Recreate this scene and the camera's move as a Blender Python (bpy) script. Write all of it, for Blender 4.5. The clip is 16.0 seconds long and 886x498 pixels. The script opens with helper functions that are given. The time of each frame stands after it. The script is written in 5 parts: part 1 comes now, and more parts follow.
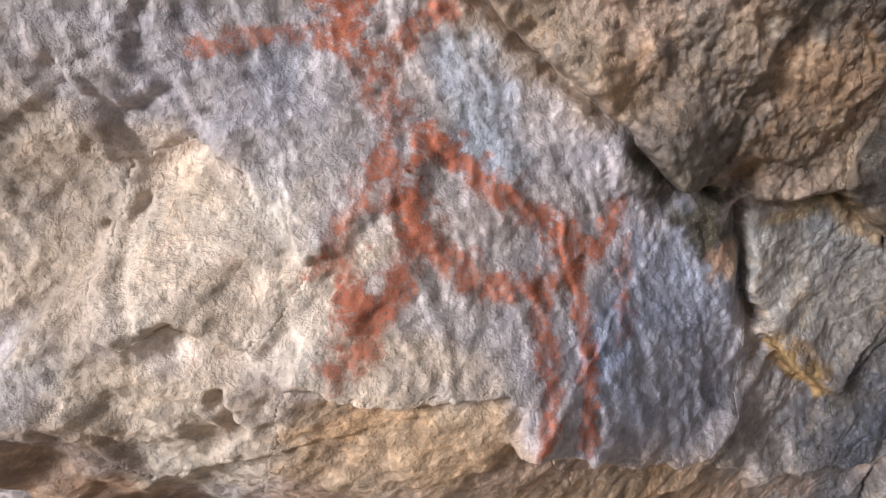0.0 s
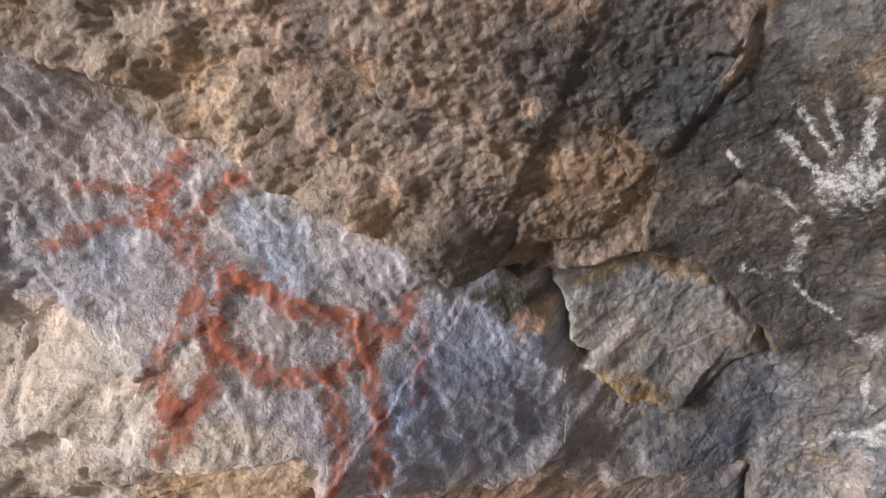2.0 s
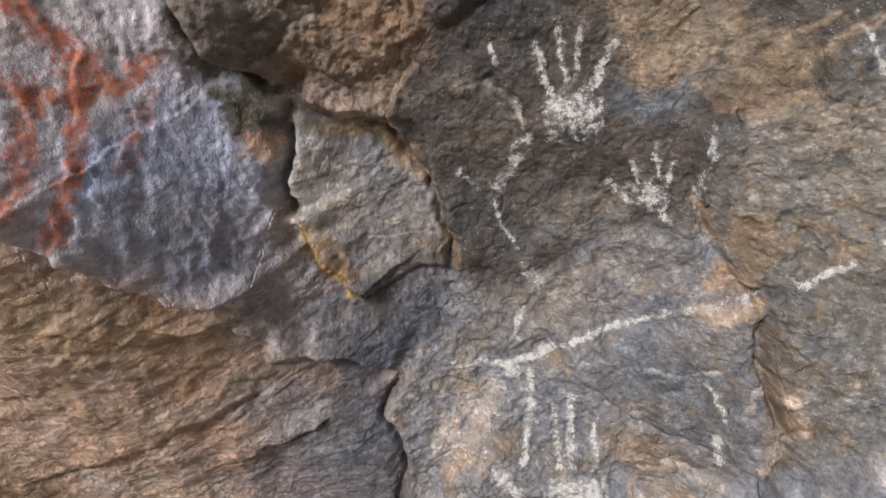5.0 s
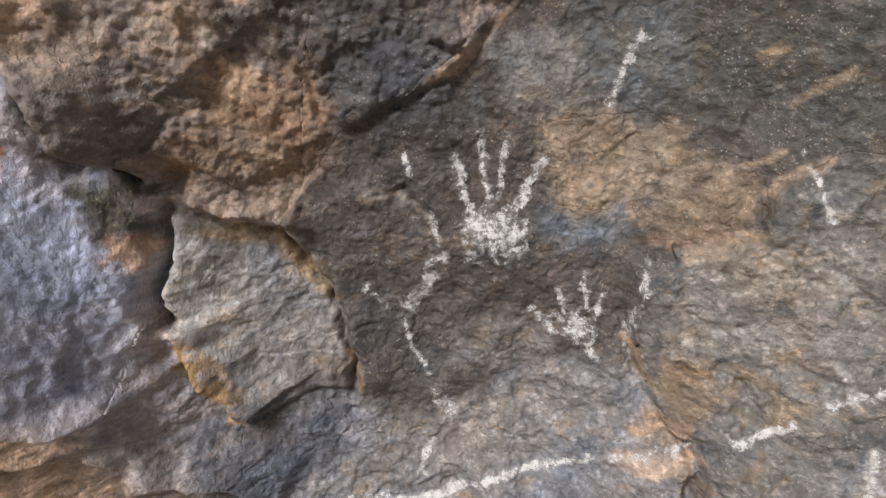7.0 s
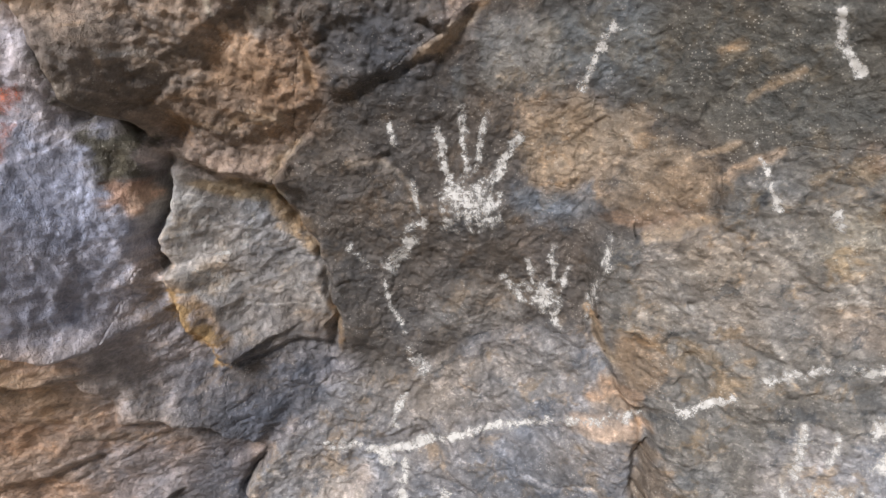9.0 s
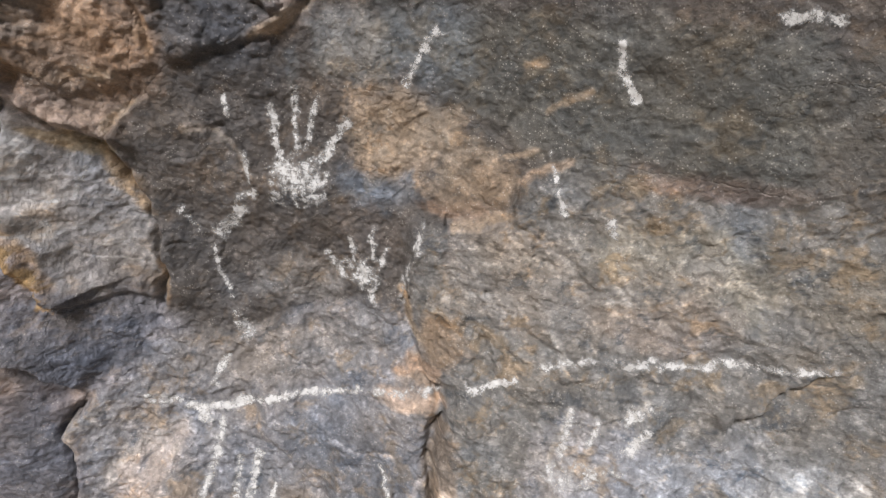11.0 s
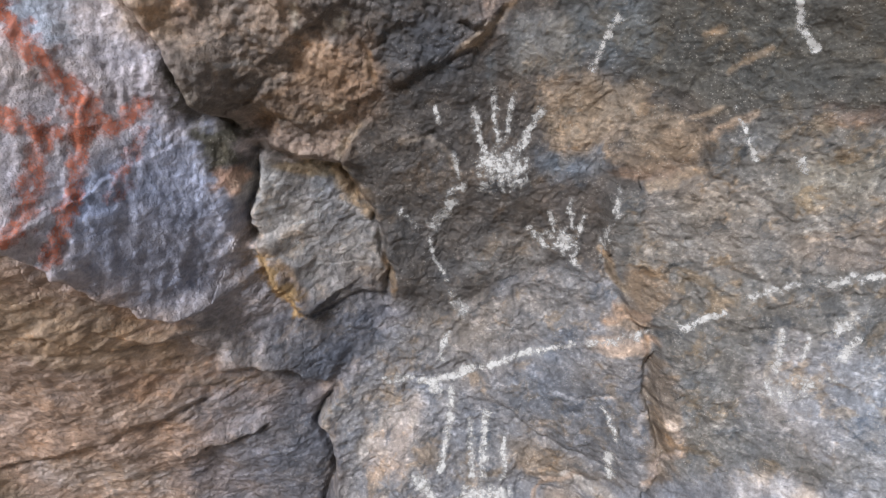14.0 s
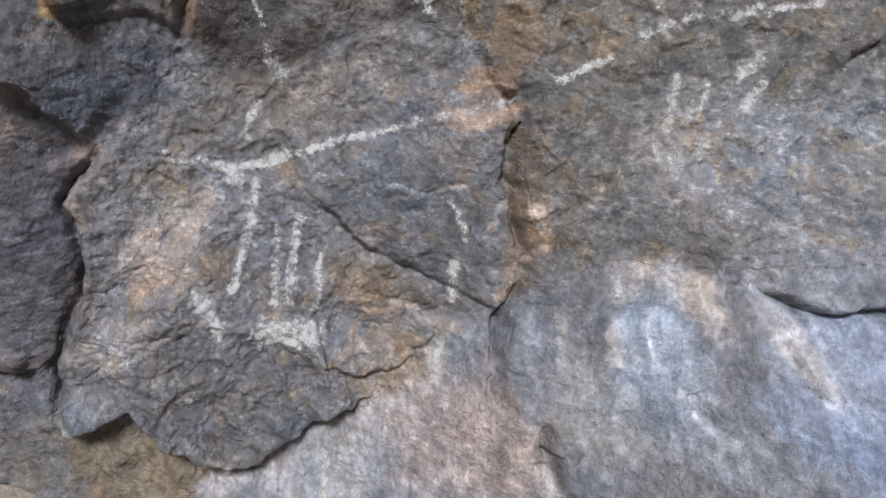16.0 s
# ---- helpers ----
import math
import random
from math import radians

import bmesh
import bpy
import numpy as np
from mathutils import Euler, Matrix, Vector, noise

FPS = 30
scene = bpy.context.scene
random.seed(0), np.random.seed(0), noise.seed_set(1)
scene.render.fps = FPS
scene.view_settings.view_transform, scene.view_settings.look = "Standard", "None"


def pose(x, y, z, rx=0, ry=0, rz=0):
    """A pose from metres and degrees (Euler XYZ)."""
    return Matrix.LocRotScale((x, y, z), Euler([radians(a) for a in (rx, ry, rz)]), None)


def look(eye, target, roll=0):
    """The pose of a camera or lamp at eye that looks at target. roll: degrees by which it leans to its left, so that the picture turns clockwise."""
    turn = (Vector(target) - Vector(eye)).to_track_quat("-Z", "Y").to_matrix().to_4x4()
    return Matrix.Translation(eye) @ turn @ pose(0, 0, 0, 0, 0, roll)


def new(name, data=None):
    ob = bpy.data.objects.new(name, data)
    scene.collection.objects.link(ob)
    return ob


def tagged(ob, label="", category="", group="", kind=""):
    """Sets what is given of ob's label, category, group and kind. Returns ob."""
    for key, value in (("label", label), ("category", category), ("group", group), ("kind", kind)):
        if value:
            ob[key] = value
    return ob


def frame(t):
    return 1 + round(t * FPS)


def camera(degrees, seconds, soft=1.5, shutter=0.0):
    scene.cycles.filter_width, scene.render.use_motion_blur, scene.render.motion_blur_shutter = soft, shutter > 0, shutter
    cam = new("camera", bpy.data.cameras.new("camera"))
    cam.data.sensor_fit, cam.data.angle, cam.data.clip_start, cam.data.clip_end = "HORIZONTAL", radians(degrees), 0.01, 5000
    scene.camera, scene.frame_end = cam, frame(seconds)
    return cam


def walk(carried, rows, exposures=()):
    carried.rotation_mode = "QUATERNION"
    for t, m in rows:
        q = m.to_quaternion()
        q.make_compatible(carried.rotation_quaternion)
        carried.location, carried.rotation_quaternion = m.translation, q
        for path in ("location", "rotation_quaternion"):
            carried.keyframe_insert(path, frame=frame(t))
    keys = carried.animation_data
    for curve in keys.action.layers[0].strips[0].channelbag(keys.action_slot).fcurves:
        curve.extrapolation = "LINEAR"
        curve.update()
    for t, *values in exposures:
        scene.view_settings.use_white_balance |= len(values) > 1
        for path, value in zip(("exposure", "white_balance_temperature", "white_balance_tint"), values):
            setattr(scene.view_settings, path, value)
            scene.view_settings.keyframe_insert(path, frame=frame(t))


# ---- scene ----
cam = camera(57.9, 16.0, soft=1.25)
PATH = [
    (0, (0.019, -0.824, 1.648), (-0.538, 1.044, 1.197), -12.8),
    (0.5, (0.176, -0.763, 1.76), (-0.574, 1.023, 1.261), -21.0),
    (1, (0.307, -0.708, 1.785), (-0.649, 0.993, 1.344), -23.4),
    (1.5, (0.412, -0.743, 1.803), (-0.65, 0.886, 1.334), -23.0),
    (2, (0.457, -0.843, 1.764), (-0.506, 0.831, 1.247), -20.0),
    (2.5, (0.441, -0.922, 1.733), (-0.315, 0.853, 1.209), -16.7),
    (3, (0.401, -0.988, 1.673), (-0.254, 0.833, 1.169), -11.6),
    (3.5, (0.371, -1.03, 1.629), (-0.186, 0.809, 1.073), -6.2),
    (4, (0.308, -1.003, 1.566), (0.131, 0.905, 0.993), 1.3),
    (4.2, (0.3, -0.995, 1.558), (0.178, 0.917, 0.985), 1.7),
    (6.3, (0.353, -0.781, 1.52), (0.328, 1.188, 1.168), 7.2),
    (6.5, (0.355, -0.774, 1.554), (0.346, 1.199, 1.223), 7.3),
    (7, (0.363, -0.792, 1.584), (0.387, 1.176, 1.228), 8.3),
    (7.5, (0.353, -0.801, 1.564), (0.416, 1.172, 1.241), 8.4),
    (8, (0.349, -0.806, 1.547), (0.397, 1.167, 1.22), 9.1),
    (8.5, (0.367, -0.831, 1.561), (0.433, 1.138, 1.218), 10.6),
    (9, (0.409, -0.863, 1.583), (0.408, 1.097, 1.183), 11.8),
    (9.5, (0.445, -0.874, 1.592), (0.492, 1.087, 1.198), 14.1),
    (10, (0.512, -0.892, 1.622), (0.661, 1.065, 1.237), 16.9),
    (10.2, (0.543, -0.896, 1.622), (0.71, 1.064, 1.26), 18.3),
    (12.3, (0.476, -1.045, 1.601), (0.812, 0.878, 1.166), 17.5),
    (12.5, (0.492, -1.059, 1.598), (0.848, 0.858, 1.156), 17.5),
    (13, (0.502, -1.065, 1.596), (0.803, 0.853, 1.116), 17.0),
    (13.5, (0.398, -1.066, 1.602), (0.599, 0.864, 1.12), 13.3),
    (14, (0.293, -1.065, 1.602), (0.405, 0.874, 1.125), 8.9),
    (14.5, (0.234, -1.062, 1.53), (0.469, 0.844, 0.97), 8.7),
    (15, (0.246, -1.04, 1.368), (0.745, 0.86, 0.992), 10.2),
    (15.5, (0.333, -0.986, 1.242), (0.875, 0.917, 0.947), 14.0),
    (16, (0.382, -0.867, 1.112), (0.926, 1.05, 0.94), 15.1),
]
walk(cam, [(t, look(eye, target, roll)) for t, eye, target, roll in PATH], [(0, 0.22, 6150, 13), (0.5, -0.05, 6120, 12), (1.5, 0.05, 6120, 13), (3.5, -0.02, 6180, 13), (7, 0.28, 6120, 12), (10, 0.36, 6080, 12), (13, 0.24, 5820, 12), (14.5, 0.14, 5740, 11), (16, -0.1, 5700, 12)])

# ---- world, sun ----
SUN_ELEV, SUN_TURN = 27.0, -155.5
world = bpy.data.worlds.new("open_sky")
scene.world = world
world.use_nodes = True
wn = world.node_tree
sky = wn.nodes.new("ShaderNodeTexSky")
sky.sky_type, sky.sun_disc = "NISHITA", False
sky.sun_elevation, sky.sun_rotation = radians(SUN_ELEV), radians(SUN_TURN)
wn.links.new(sky.outputs[0], wn.nodes["Background"].inputs[0])
wn.nodes["Background"].inputs[1].default_value = 0.052
sun = new("sun", bpy.data.lights.new("sun", "SUN"))
sun.data.energy, sun.data.angle, sun.data.color = 4.9, radians(13), (1.0, 0.965, 0.93)
sun.matrix_world = look((-1.85, -4.5, 3.8), (0.2, 0, 1.3))


# ---- noise on arrays ----
TABLE = np.random.RandomState(7).permutation(256)
TABLE = np.concatenate([TABLE, TABLE])
SLOPES = np.array([(math.cos(a), math.sin(a)) for a in np.linspace(0, 2 * math.pi, 16, endpoint=False)])


def grain(x, z, scale, seed=0):
    """Smooth noise in about -1..1; scale: size of a lump in metres."""
    x, z = x / scale + 37.1 * seed + 500, z / scale + 11.7 * seed + 500
    i, j = np.floor(x).astype(int), np.floor(z).astype(int)
    u, v = x - i, z - j
    fu, fv = u * u * u * (u * (6 * u - 15) + 10), v * v * v * (v * (6 * v - 15) + 10)

    def corner(a, b):
        g = SLOPES[TABLE[(TABLE[(i + a) & 255] + j + b) & 255] & 15]
        return g[..., 0] * (u - a) + g[..., 1] * (v - b)
    low = corner(0, 0) * (1 - fu) + corner(1, 0) * fu
    high = corner(0, 1) * (1 - fu) + corner(1, 1) * fu
    return 1.5 * (low * (1 - fv) + high * fv)


def rough(x, z, scale, octaves=4, seed=0, fall=0.5):
    out, weight, total = 0 * x, 1.0, 0.0
    for n in range(octaves):
        out = out + weight * grain(x, z, scale / 2 ** n, seed + 5 * n)
        total += weight
        weight *= fall
    return out / total


def ridged(x, z, scale, octaves=3, seed=0):
    out, weight = 0 * x, 1.0
    for n in range(octaves):
        out = out + weight * (1 - 2 * np.abs(grain(x, z, scale / 2 ** n, seed + 3 * n)))
        weight *= 0.5
    return out / 1.75


def smooth(a, lo, hi):
    t = np.clip((a - lo) / (hi - lo), 0, 1)
    return t * t * (3 - 2 * t)


# ---- plane geometry of lines and outlines ----
def along(x, z, line):
    """Distance to a line of points, the side (+1: left of the way along it) and the share of the way at the nearest place."""
    pts = np.array(line, float)
    seg = np.diff(pts, axis=0)
    size = np.hypot(seg[:, 0], seg[:, 1])
    start = np.concatenate([[0], np.cumsum(size)])
    best, side, share = np.full(x.shape, 9.0), np.ones(x.shape), np.zeros(x.shape)
    for n in range(len(seg)):
        dx, dz = x - pts[n, 0], z - pts[n, 1]
        t = np.clip((dx * seg[n, 0] + dz * seg[n, 1]) / size[n] ** 2, 0, 1)
        d = np.hypot(dx - t * seg[n, 0], dz - t * seg[n, 1])
        near = d < best
        best = np.where(near, d, best)
        side = np.where(near, np.where(seg[n, 0] * dz - seg[n, 1] * dx >= 0, 1.0, -1.0), side)
        share = np.where(near, (start[n] + t * size[n]) / start[-1], share)
    return best, side, share


def inside(x, z, line):
    pts = list(line)
    odd = np.zeros(x.shape, bool)
    for (ax, az), (bx, bz) in zip(pts, pts[1:] + pts[:1]):
        if az != bz:
            odd ^= ((az > z) != (bz > z)) & (x < (bx - ax) * (z - az) / (bz - az) + ax)
    return odd


def near_box(x, z, line, margin):
    pts = np.array(line)
    return (x > pts[:, 0].min() - margin) & (x < pts[:, 0].max() + margin) & (z > pts[:, 1].min() - margin) & (z < pts[:, 1].max() + margin)


def warp(x, z, size=0.006, scale=0.03, seed=3):
    return x + size * rough(x, z, scale, 3, seed), z + size * rough(x, z, scale, 3, seed + 9)


SWEEP = (0.086, 0.064, -0.314, -0.509, 0.351, -0.141)
SPREAD = [-0.55, -0.33, -0.11, 0.11, 0.33, 0.55, 0.77, 0.99, 1.21]
BULGES = []


def bulge_row(z, depths):
    """Broad swells and hollows of the wall at one height, evenly spread in x."""
    BULGES.extend(zip(SPREAD, [z] * len(SPREAD), depths))


bulge_row(0.60, [-0.0, -0.0, 0.013, 0.04, -0.029, 0.028, 0.005, -0.016, -0.003])
bulge_row(0.82, [0.001, 0.001, -0.015, 0.039, -0.032, 0.047, 0.035, -0.055, -0.026])
bulge_row(1.04, [0.009, 0.028, -0.056, -0.025, 0.024, -0.011, 0.022, -0.035, -0.032])
bulge_row(1.26, [0.028, -0.025, -0.14, 0.042, 0.039, 0.07, -0.042, 0.038, 0.032])
bulge_row(1.48, [0.038, -0.113, -0.102, 0.073, -0.03, 0.03, -0.002, 0.021, 0.025])
bulge_row(1.70, [0.014, -0.021, 0.086, -0.05, 0.04, 0.047, -0.005, -0.009, 0.004])
bulge_row(1.92, [0.001, 0.023, 0.049, -0.05, 0.003, 0.0, -0.039, -0.017, -0.0])
LEDGES = []


def ledge(line, step, reach, groove, width, slope=0.0024):
    LEDGES.append((line, step, reach, groove, width, slope))


# over
ledge([(-0.214, 1.864), (-0.200, 1.850), (-0.171, 1.828), (-0.146, 1.798), (-0.139, 1.767), (-0.128, 1.735), (-0.110, 1.727), (-0.101, 1.695), (-0.077, 1.650), (-0.043, 1.603), (-0.020, 1.571), (-0.001, 1.544), (0.012, 1.514), (0.029, 1.483), (0.057, 1.470), (0.087, 1.457)], 0.036, 0.1, 0.022, 0.007)
# tri top
ledge([(0.082, 1.459), (0.092, 1.450), (0.116, 1.435), (0.142, 1.424), (0.169, 1.422), (0.192, 1.420), (0.210, 1.396), (0.229, 1.372), (0.250, 1.343), (0.263, 1.310), (0.273, 1.279), (0.288, 1.248), (0.286, 1.206), (0.285, 1.173)], 0.017, 0.05, 0.013, 0.006)
# crevice
ledge([(0.084, 1.452), (0.082, 1.419), (0.081, 1.382), (0.079, 1.352), (0.079, 1.330), (0.086, 1.306), (0.093, 1.292)], 0.004, 0.04, 0.034, 0.008)
# tri low
ledge([(0.086, 1.306), (0.093, 1.292), (0.107, 1.261), (0.125, 1.228), (0.146, 1.207), (0.158, 1.175), (0.168, 1.168)], 0.034, 0.04, 0.003, 0.005, 0.008)
# tri base
ledge([(0.168, 1.170), (0.206, 1.188), (0.242, 1.207), (0.286, 1.206)], 0.008, 0.04, 0.003, 0.005)
# shelf lip
ledge([(-0.262, 1.479), (-0.247, 1.458), (-0.229, 1.453), (-0.209, 1.427), (-0.191, 1.415), (-0.170, 1.412), (-0.146, 1.404), (-0.124, 1.394), (-0.110, 1.379), (-0.119, 1.354), (-0.130, 1.342)], 0.011, 0.04, 0.002, 0.005)
# panel low
ledge([(-0.130, 1.359), (-0.118, 1.339), (-0.095, 1.320), (-0.076, 1.294), (-0.050, 1.257), (-0.017, 1.222), (0.018, 1.202), (0.044, 1.208), (0.059, 1.220), (0.070, 1.234)], 0.028, 0.05, 0.004, 0.005, 0.004)
# fold upper
ledge([(0.047, 1.084), (0.091, 1.087), (0.147, 1.074), (0.191, 1.050), (0.219, 1.038)], 0.026, 0.05, 0.007, 0.008, 0.006)
# fold lobe
ledge([(-0.012, 0.885), (0.006, 0.899), (0.032, 0.919), (0.066, 0.930), (0.101, 0.948), (0.126, 0.969)], 0.014, 0.03, 0.006, 0.005)
# fold mid
ledge([(-0.108, 0.949), (-0.065, 0.987), (-0.029, 0.999), (0.008, 1.015), (0.038, 1.039)], 0.009, 0.03, 0.003, 0.006)
# fold left
ledge([(-0.305, 0.858), (-0.268, 0.877), (-0.216, 0.895), (-0.149, 0.933), (-0.106, 0.957)], 0.009, 0.04, 0.003, 0.006)
# fold high
ledge([(-0.130, 1.207), (-0.089, 1.181), (-0.056, 1.161), (-0.022, 1.167), (0.018, 1.159), (0.048, 1.123)], 0.008, 0.03, 0.001, 0.007)
# fold lip
ledge([(-0.074, 1.212), (-0.037, 1.177), (-0.000, 1.154), (0.028, 1.172), (0.062, 1.171)], 0.007, 0.025, 0.001, 0.006)
# gap
ledge([(0.238, 1.039), (0.209, 0.999), (0.201, 0.960), (0.221, 0.923), (0.238, 0.885), (0.241, 0.846), (0.231, 0.792), (0.227, 0.733), (0.238, 0.703), (0.243, 0.651)], 0.02, 0.05, 0.018, 0.007)
# low left
ledge([(-0.070, 0.700), (-0.010, 0.691), (0.057, 0.683), (0.119, 0.707), (0.209, 0.727)], 0.016, 0.05, 0.006, 0.008)
# valley
ledge([(0.592, 1.420), (0.600, 1.372), (0.624, 1.315), (0.646, 1.275), (0.677, 1.243), (0.700, 1.233), (0.709, 1.204), (0.710, 1.167), (0.726, 1.126), (0.735, 1.082), (0.754, 1.041), (0.753, 1.003)], 0.014, 0.05, 0.010, 0.015)
# valley west
ledge([(0.763, 1.027), (0.739, 1.064), (0.706, 1.137), (0.702, 1.174), (0.706, 1.221)], 0.01, 0.04, 0.002, 0.006)
# valley foot
ledge([(0.743, 0.984), (0.752, 0.938), (0.752, 0.895), (0.761, 0.854)], 0.008, 0.03, 0.012, 0.006)
# brow
ledge([(0.734, 1.582), (0.723, 1.572), (0.711, 1.561), (0.697, 1.546), (0.691, 1.533), (0.697, 1.507), (0.691, 1.495), (0.677, 1.484), (0.655, 1.468), (0.634, 1.453), (0.625, 1.463), (0.604, 1.458), (0.589, 1.430), (0.592, 1.385), (0.609, 1.352)], 0.015, 0.05, 0.004, 0.006, 0.005)
# dark low
ledge([(0.286, 1.173), (0.338, 1.164), (0.404, 1.180), (0.444, 1.215), (0.483, 1.252), (0.533, 1.287), (0.569, 1.307), (0.595, 1.335), (0.605, 1.358)], -0.006, 0.03, 0.001, 0.006, 0.004)
# dark corner
ledge([(0.235, 1.496), (0.218, 1.484), (0.203, 1.453), (0.195, 1.426)], 0.008, 0.03, 0.002, 0.004)
# dark plate
ledge([(0.288, 1.473), (0.324, 1.487), (0.355, 1.443), (0.389, 1.389)], 0.004, 0.03, 0.001, 0.006)
# boulder low
ledge([(0.237, 0.703), (0.252, 0.654), (0.274, 0.652), (0.299, 0.679), (0.332, 0.705), (0.384, 0.666), (0.455, 0.652), (0.501, 0.654), (0.537, 0.699), (0.571, 0.747), (0.611, 0.775), (0.642, 0.804)], 0.028, 0.06, 0.006, 0.006)
# facet top
ledge([(0.293, 0.770), (0.339, 0.821), (0.383, 0.845), (0.427, 0.841), (0.487, 0.843), (0.535, 0.835), (0.567, 0.811), (0.585, 0.784)], 0.008, 0.05, 0, 0.006, 0.008)
# facet edge
ledge([(0.251, 0.801), (0.304, 0.849), (0.343, 0.892), (0.353, 0.938), (0.364, 0.985), (0.395, 1.038)], -0.006, 0.05, 0, 0.006, 0.01)
# tan fold
ledge([(0.585, 0.784), (0.564, 0.826), (0.615, 0.823), (0.653, 0.849), (0.677, 0.888), (0.685, 0.912), (0.653, 0.934)], 0.007, 0.04, 0.003, 0.005)
# trough
ledge([(0.485, 1.051), (0.524, 1.027), (0.568, 1.000), (0.615, 0.987), (0.665, 0.984), (0.716, 0.971), (0.742, 0.967), (0.756, 1.033)], 0.01, 0.05, 0.004, 0.008)
# plate rim
ledge([(0.622, 0.940), (0.661, 0.929), (0.694, 0.927), (0.721, 0.950)], -0.006, 0.03, 0.002, 0.006)
# scar mid
ledge([(0.702, 1.126), (0.722, 1.110), (0.736, 1.078), (0.749, 1.052)], 0.006, 0.03, 0.006, 0.006)
# right shelf
ledge([(0.965, 1.103), (0.978, 1.083), (1.001, 1.077), (1.027, 1.083), (1.061, 1.097), (1.089, 1.107)], 0.014, 0.06, 0.014, 0.007)
# right ridge
ledge([(0.968, 1.095), (0.977, 1.072), (0.988, 1.042), (1.003, 1.005), (1.016, 0.983)], 0.008, 0.05, 0, 0.01, 0.006)
# right crack
ledge([(1.001, 1.342), (1.022, 1.379), (1.042, 1.412), (1.062, 1.446), (1.078, 1.466)], 0.007, 0.05, 0.003, 0.006)
# pale top
ledge([(0.822, 1.031), (0.837, 1.066), (0.865, 1.085), (0.892, 1.085), (0.923, 1.083), (0.936, 1.069), (0.939, 1.023)], -0.006, 0.05, 0, 0.008, 0.006)
# foot crack
ledge([(0.746, 0.964), (0.752, 0.928), (0.759, 0.897)], 0.006, 0.03, 0.008, 0.005)
# foot notch
ledge([(0.811, 0.862), (0.819, 0.824), (0.840, 0.797), (0.847, 0.779)], 0.012, 0.03, 0.008, 0.005)
# foot rib
ledge([(0.914, 0.953), (0.932, 0.930), (0.951, 0.919), (0.959, 0.915)], -0.008, 0.03, 0.001, 0.007)
# scar west
ledge([(-0.316, 1.507), (-0.324, 1.538), (-0.329, 1.579), (-0.318, 1.606), (-0.318, 1.632), (-0.320, 1.663), (-0.327, 1.683)], 0.006, 0.04, 0.003, 0.005)
# scar east
ledge([(-0.279, 1.644), (-0.276, 1.628), (-0.263, 1.609), (-0.248, 1.601), (-0.238, 1.572), (-0.229, 1.547), (-0.220, 1.528)], 0.007, 0.04, 0.001, 0.004)
# scar low
ledge([(-0.320, 1.517), (-0.311, 1.521), (-0.300, 1.523), (-0.292, 1.517), (-0.286, 1.506), (-0.267, 1.488), (-0.259, 1.478)], 0.01, 0.03, 0.003, 0.005)
# scar crack
ledge([(-0.287, 1.473), (-0.291, 1.448), (-0.298, 1.423)], 0.003, 0.02, 0.008, 0.004)
# skin edge
ledge([(-0.348, 1.703), (-0.330, 1.698), (-0.327, 1.675), (-0.315, 1.663), (-0.293, 1.668), (-0.279, 1.675)], 0.007, 0.04, 0.001, 0.006)
# corner low
ledge([(-0.414, 1.532), (-0.403, 1.517), (-0.435, 1.477), (-0.463, 1.423), (-0.466, 1.390), (-0.454, 1.368), (-0.439, 1.345), (-0.420, 1.323)], 0.05, 0.08, 0.01, 0.008)
# over step
ledge([(0.058, 1.785), (0.058, 1.755), (0.045, 1.715), (0.023, 1.676)], 0.008, 0.05, 0, 0.006)
# over ridge
ledge([(-0.042, 1.701), (-0.017, 1.682), (0.011, 1.644), (0.021, 1.609), (0.055, 1.573)], 0.006, 0.04, 0, 0.006)
# over seam
ledge([(0.243, 1.533), (0.276, 1.554), (0.303, 1.574), (0.335, 1.597), (0.361, 1.621), (0.380, 1.651), (0.398, 1.681)], 0.01, 0.05, 0.004, 0.005)
# over notch
ledge([(0.332, 1.648), (0.348, 1.633), (0.369, 1.644)], 0.006, 0.02, 0.006, 0.004)
# over flank
ledge([(0.243, 1.534), (0.228, 1.556), (0.217, 1.577), (0.209, 1.592)], 0.006, 0.03, 0.002, 0.005)
# over lobe
ledge([(0.053, 1.478), (0.062, 1.493), (0.076, 1.497), (0.100, 1.530), (0.126, 1.542), (0.141, 1.536)], -0.007, 0.03, 0.004, 0.006)
# over lip
ledge([(0.093, 1.487), (0.120, 1.483), (0.150, 1.468), (0.193, 1.491), (0.215, 1.525)], 0.007, 0.03, 0.002, 0.006)
# right plate
ledge([(0.772, 1.268), (0.730, 1.326), (0.756, 1.364), (0.798, 1.352), (0.827, 1.355)], -0.005, 0.03, 0.002, 0.006)
# right shelf high
ledge([(0.741, 1.595), (0.786, 1.613), (0.827, 1.608), (0.900, 1.613), (0.977, 1.621)], 0.003, 0.06, 0, 0.006, 0.008)

PITS = []


def pit(x, z, radius, depth):
    """A small hollow, or a knob where the depth is negative."""
    PITS.append((x, z, radius, depth))


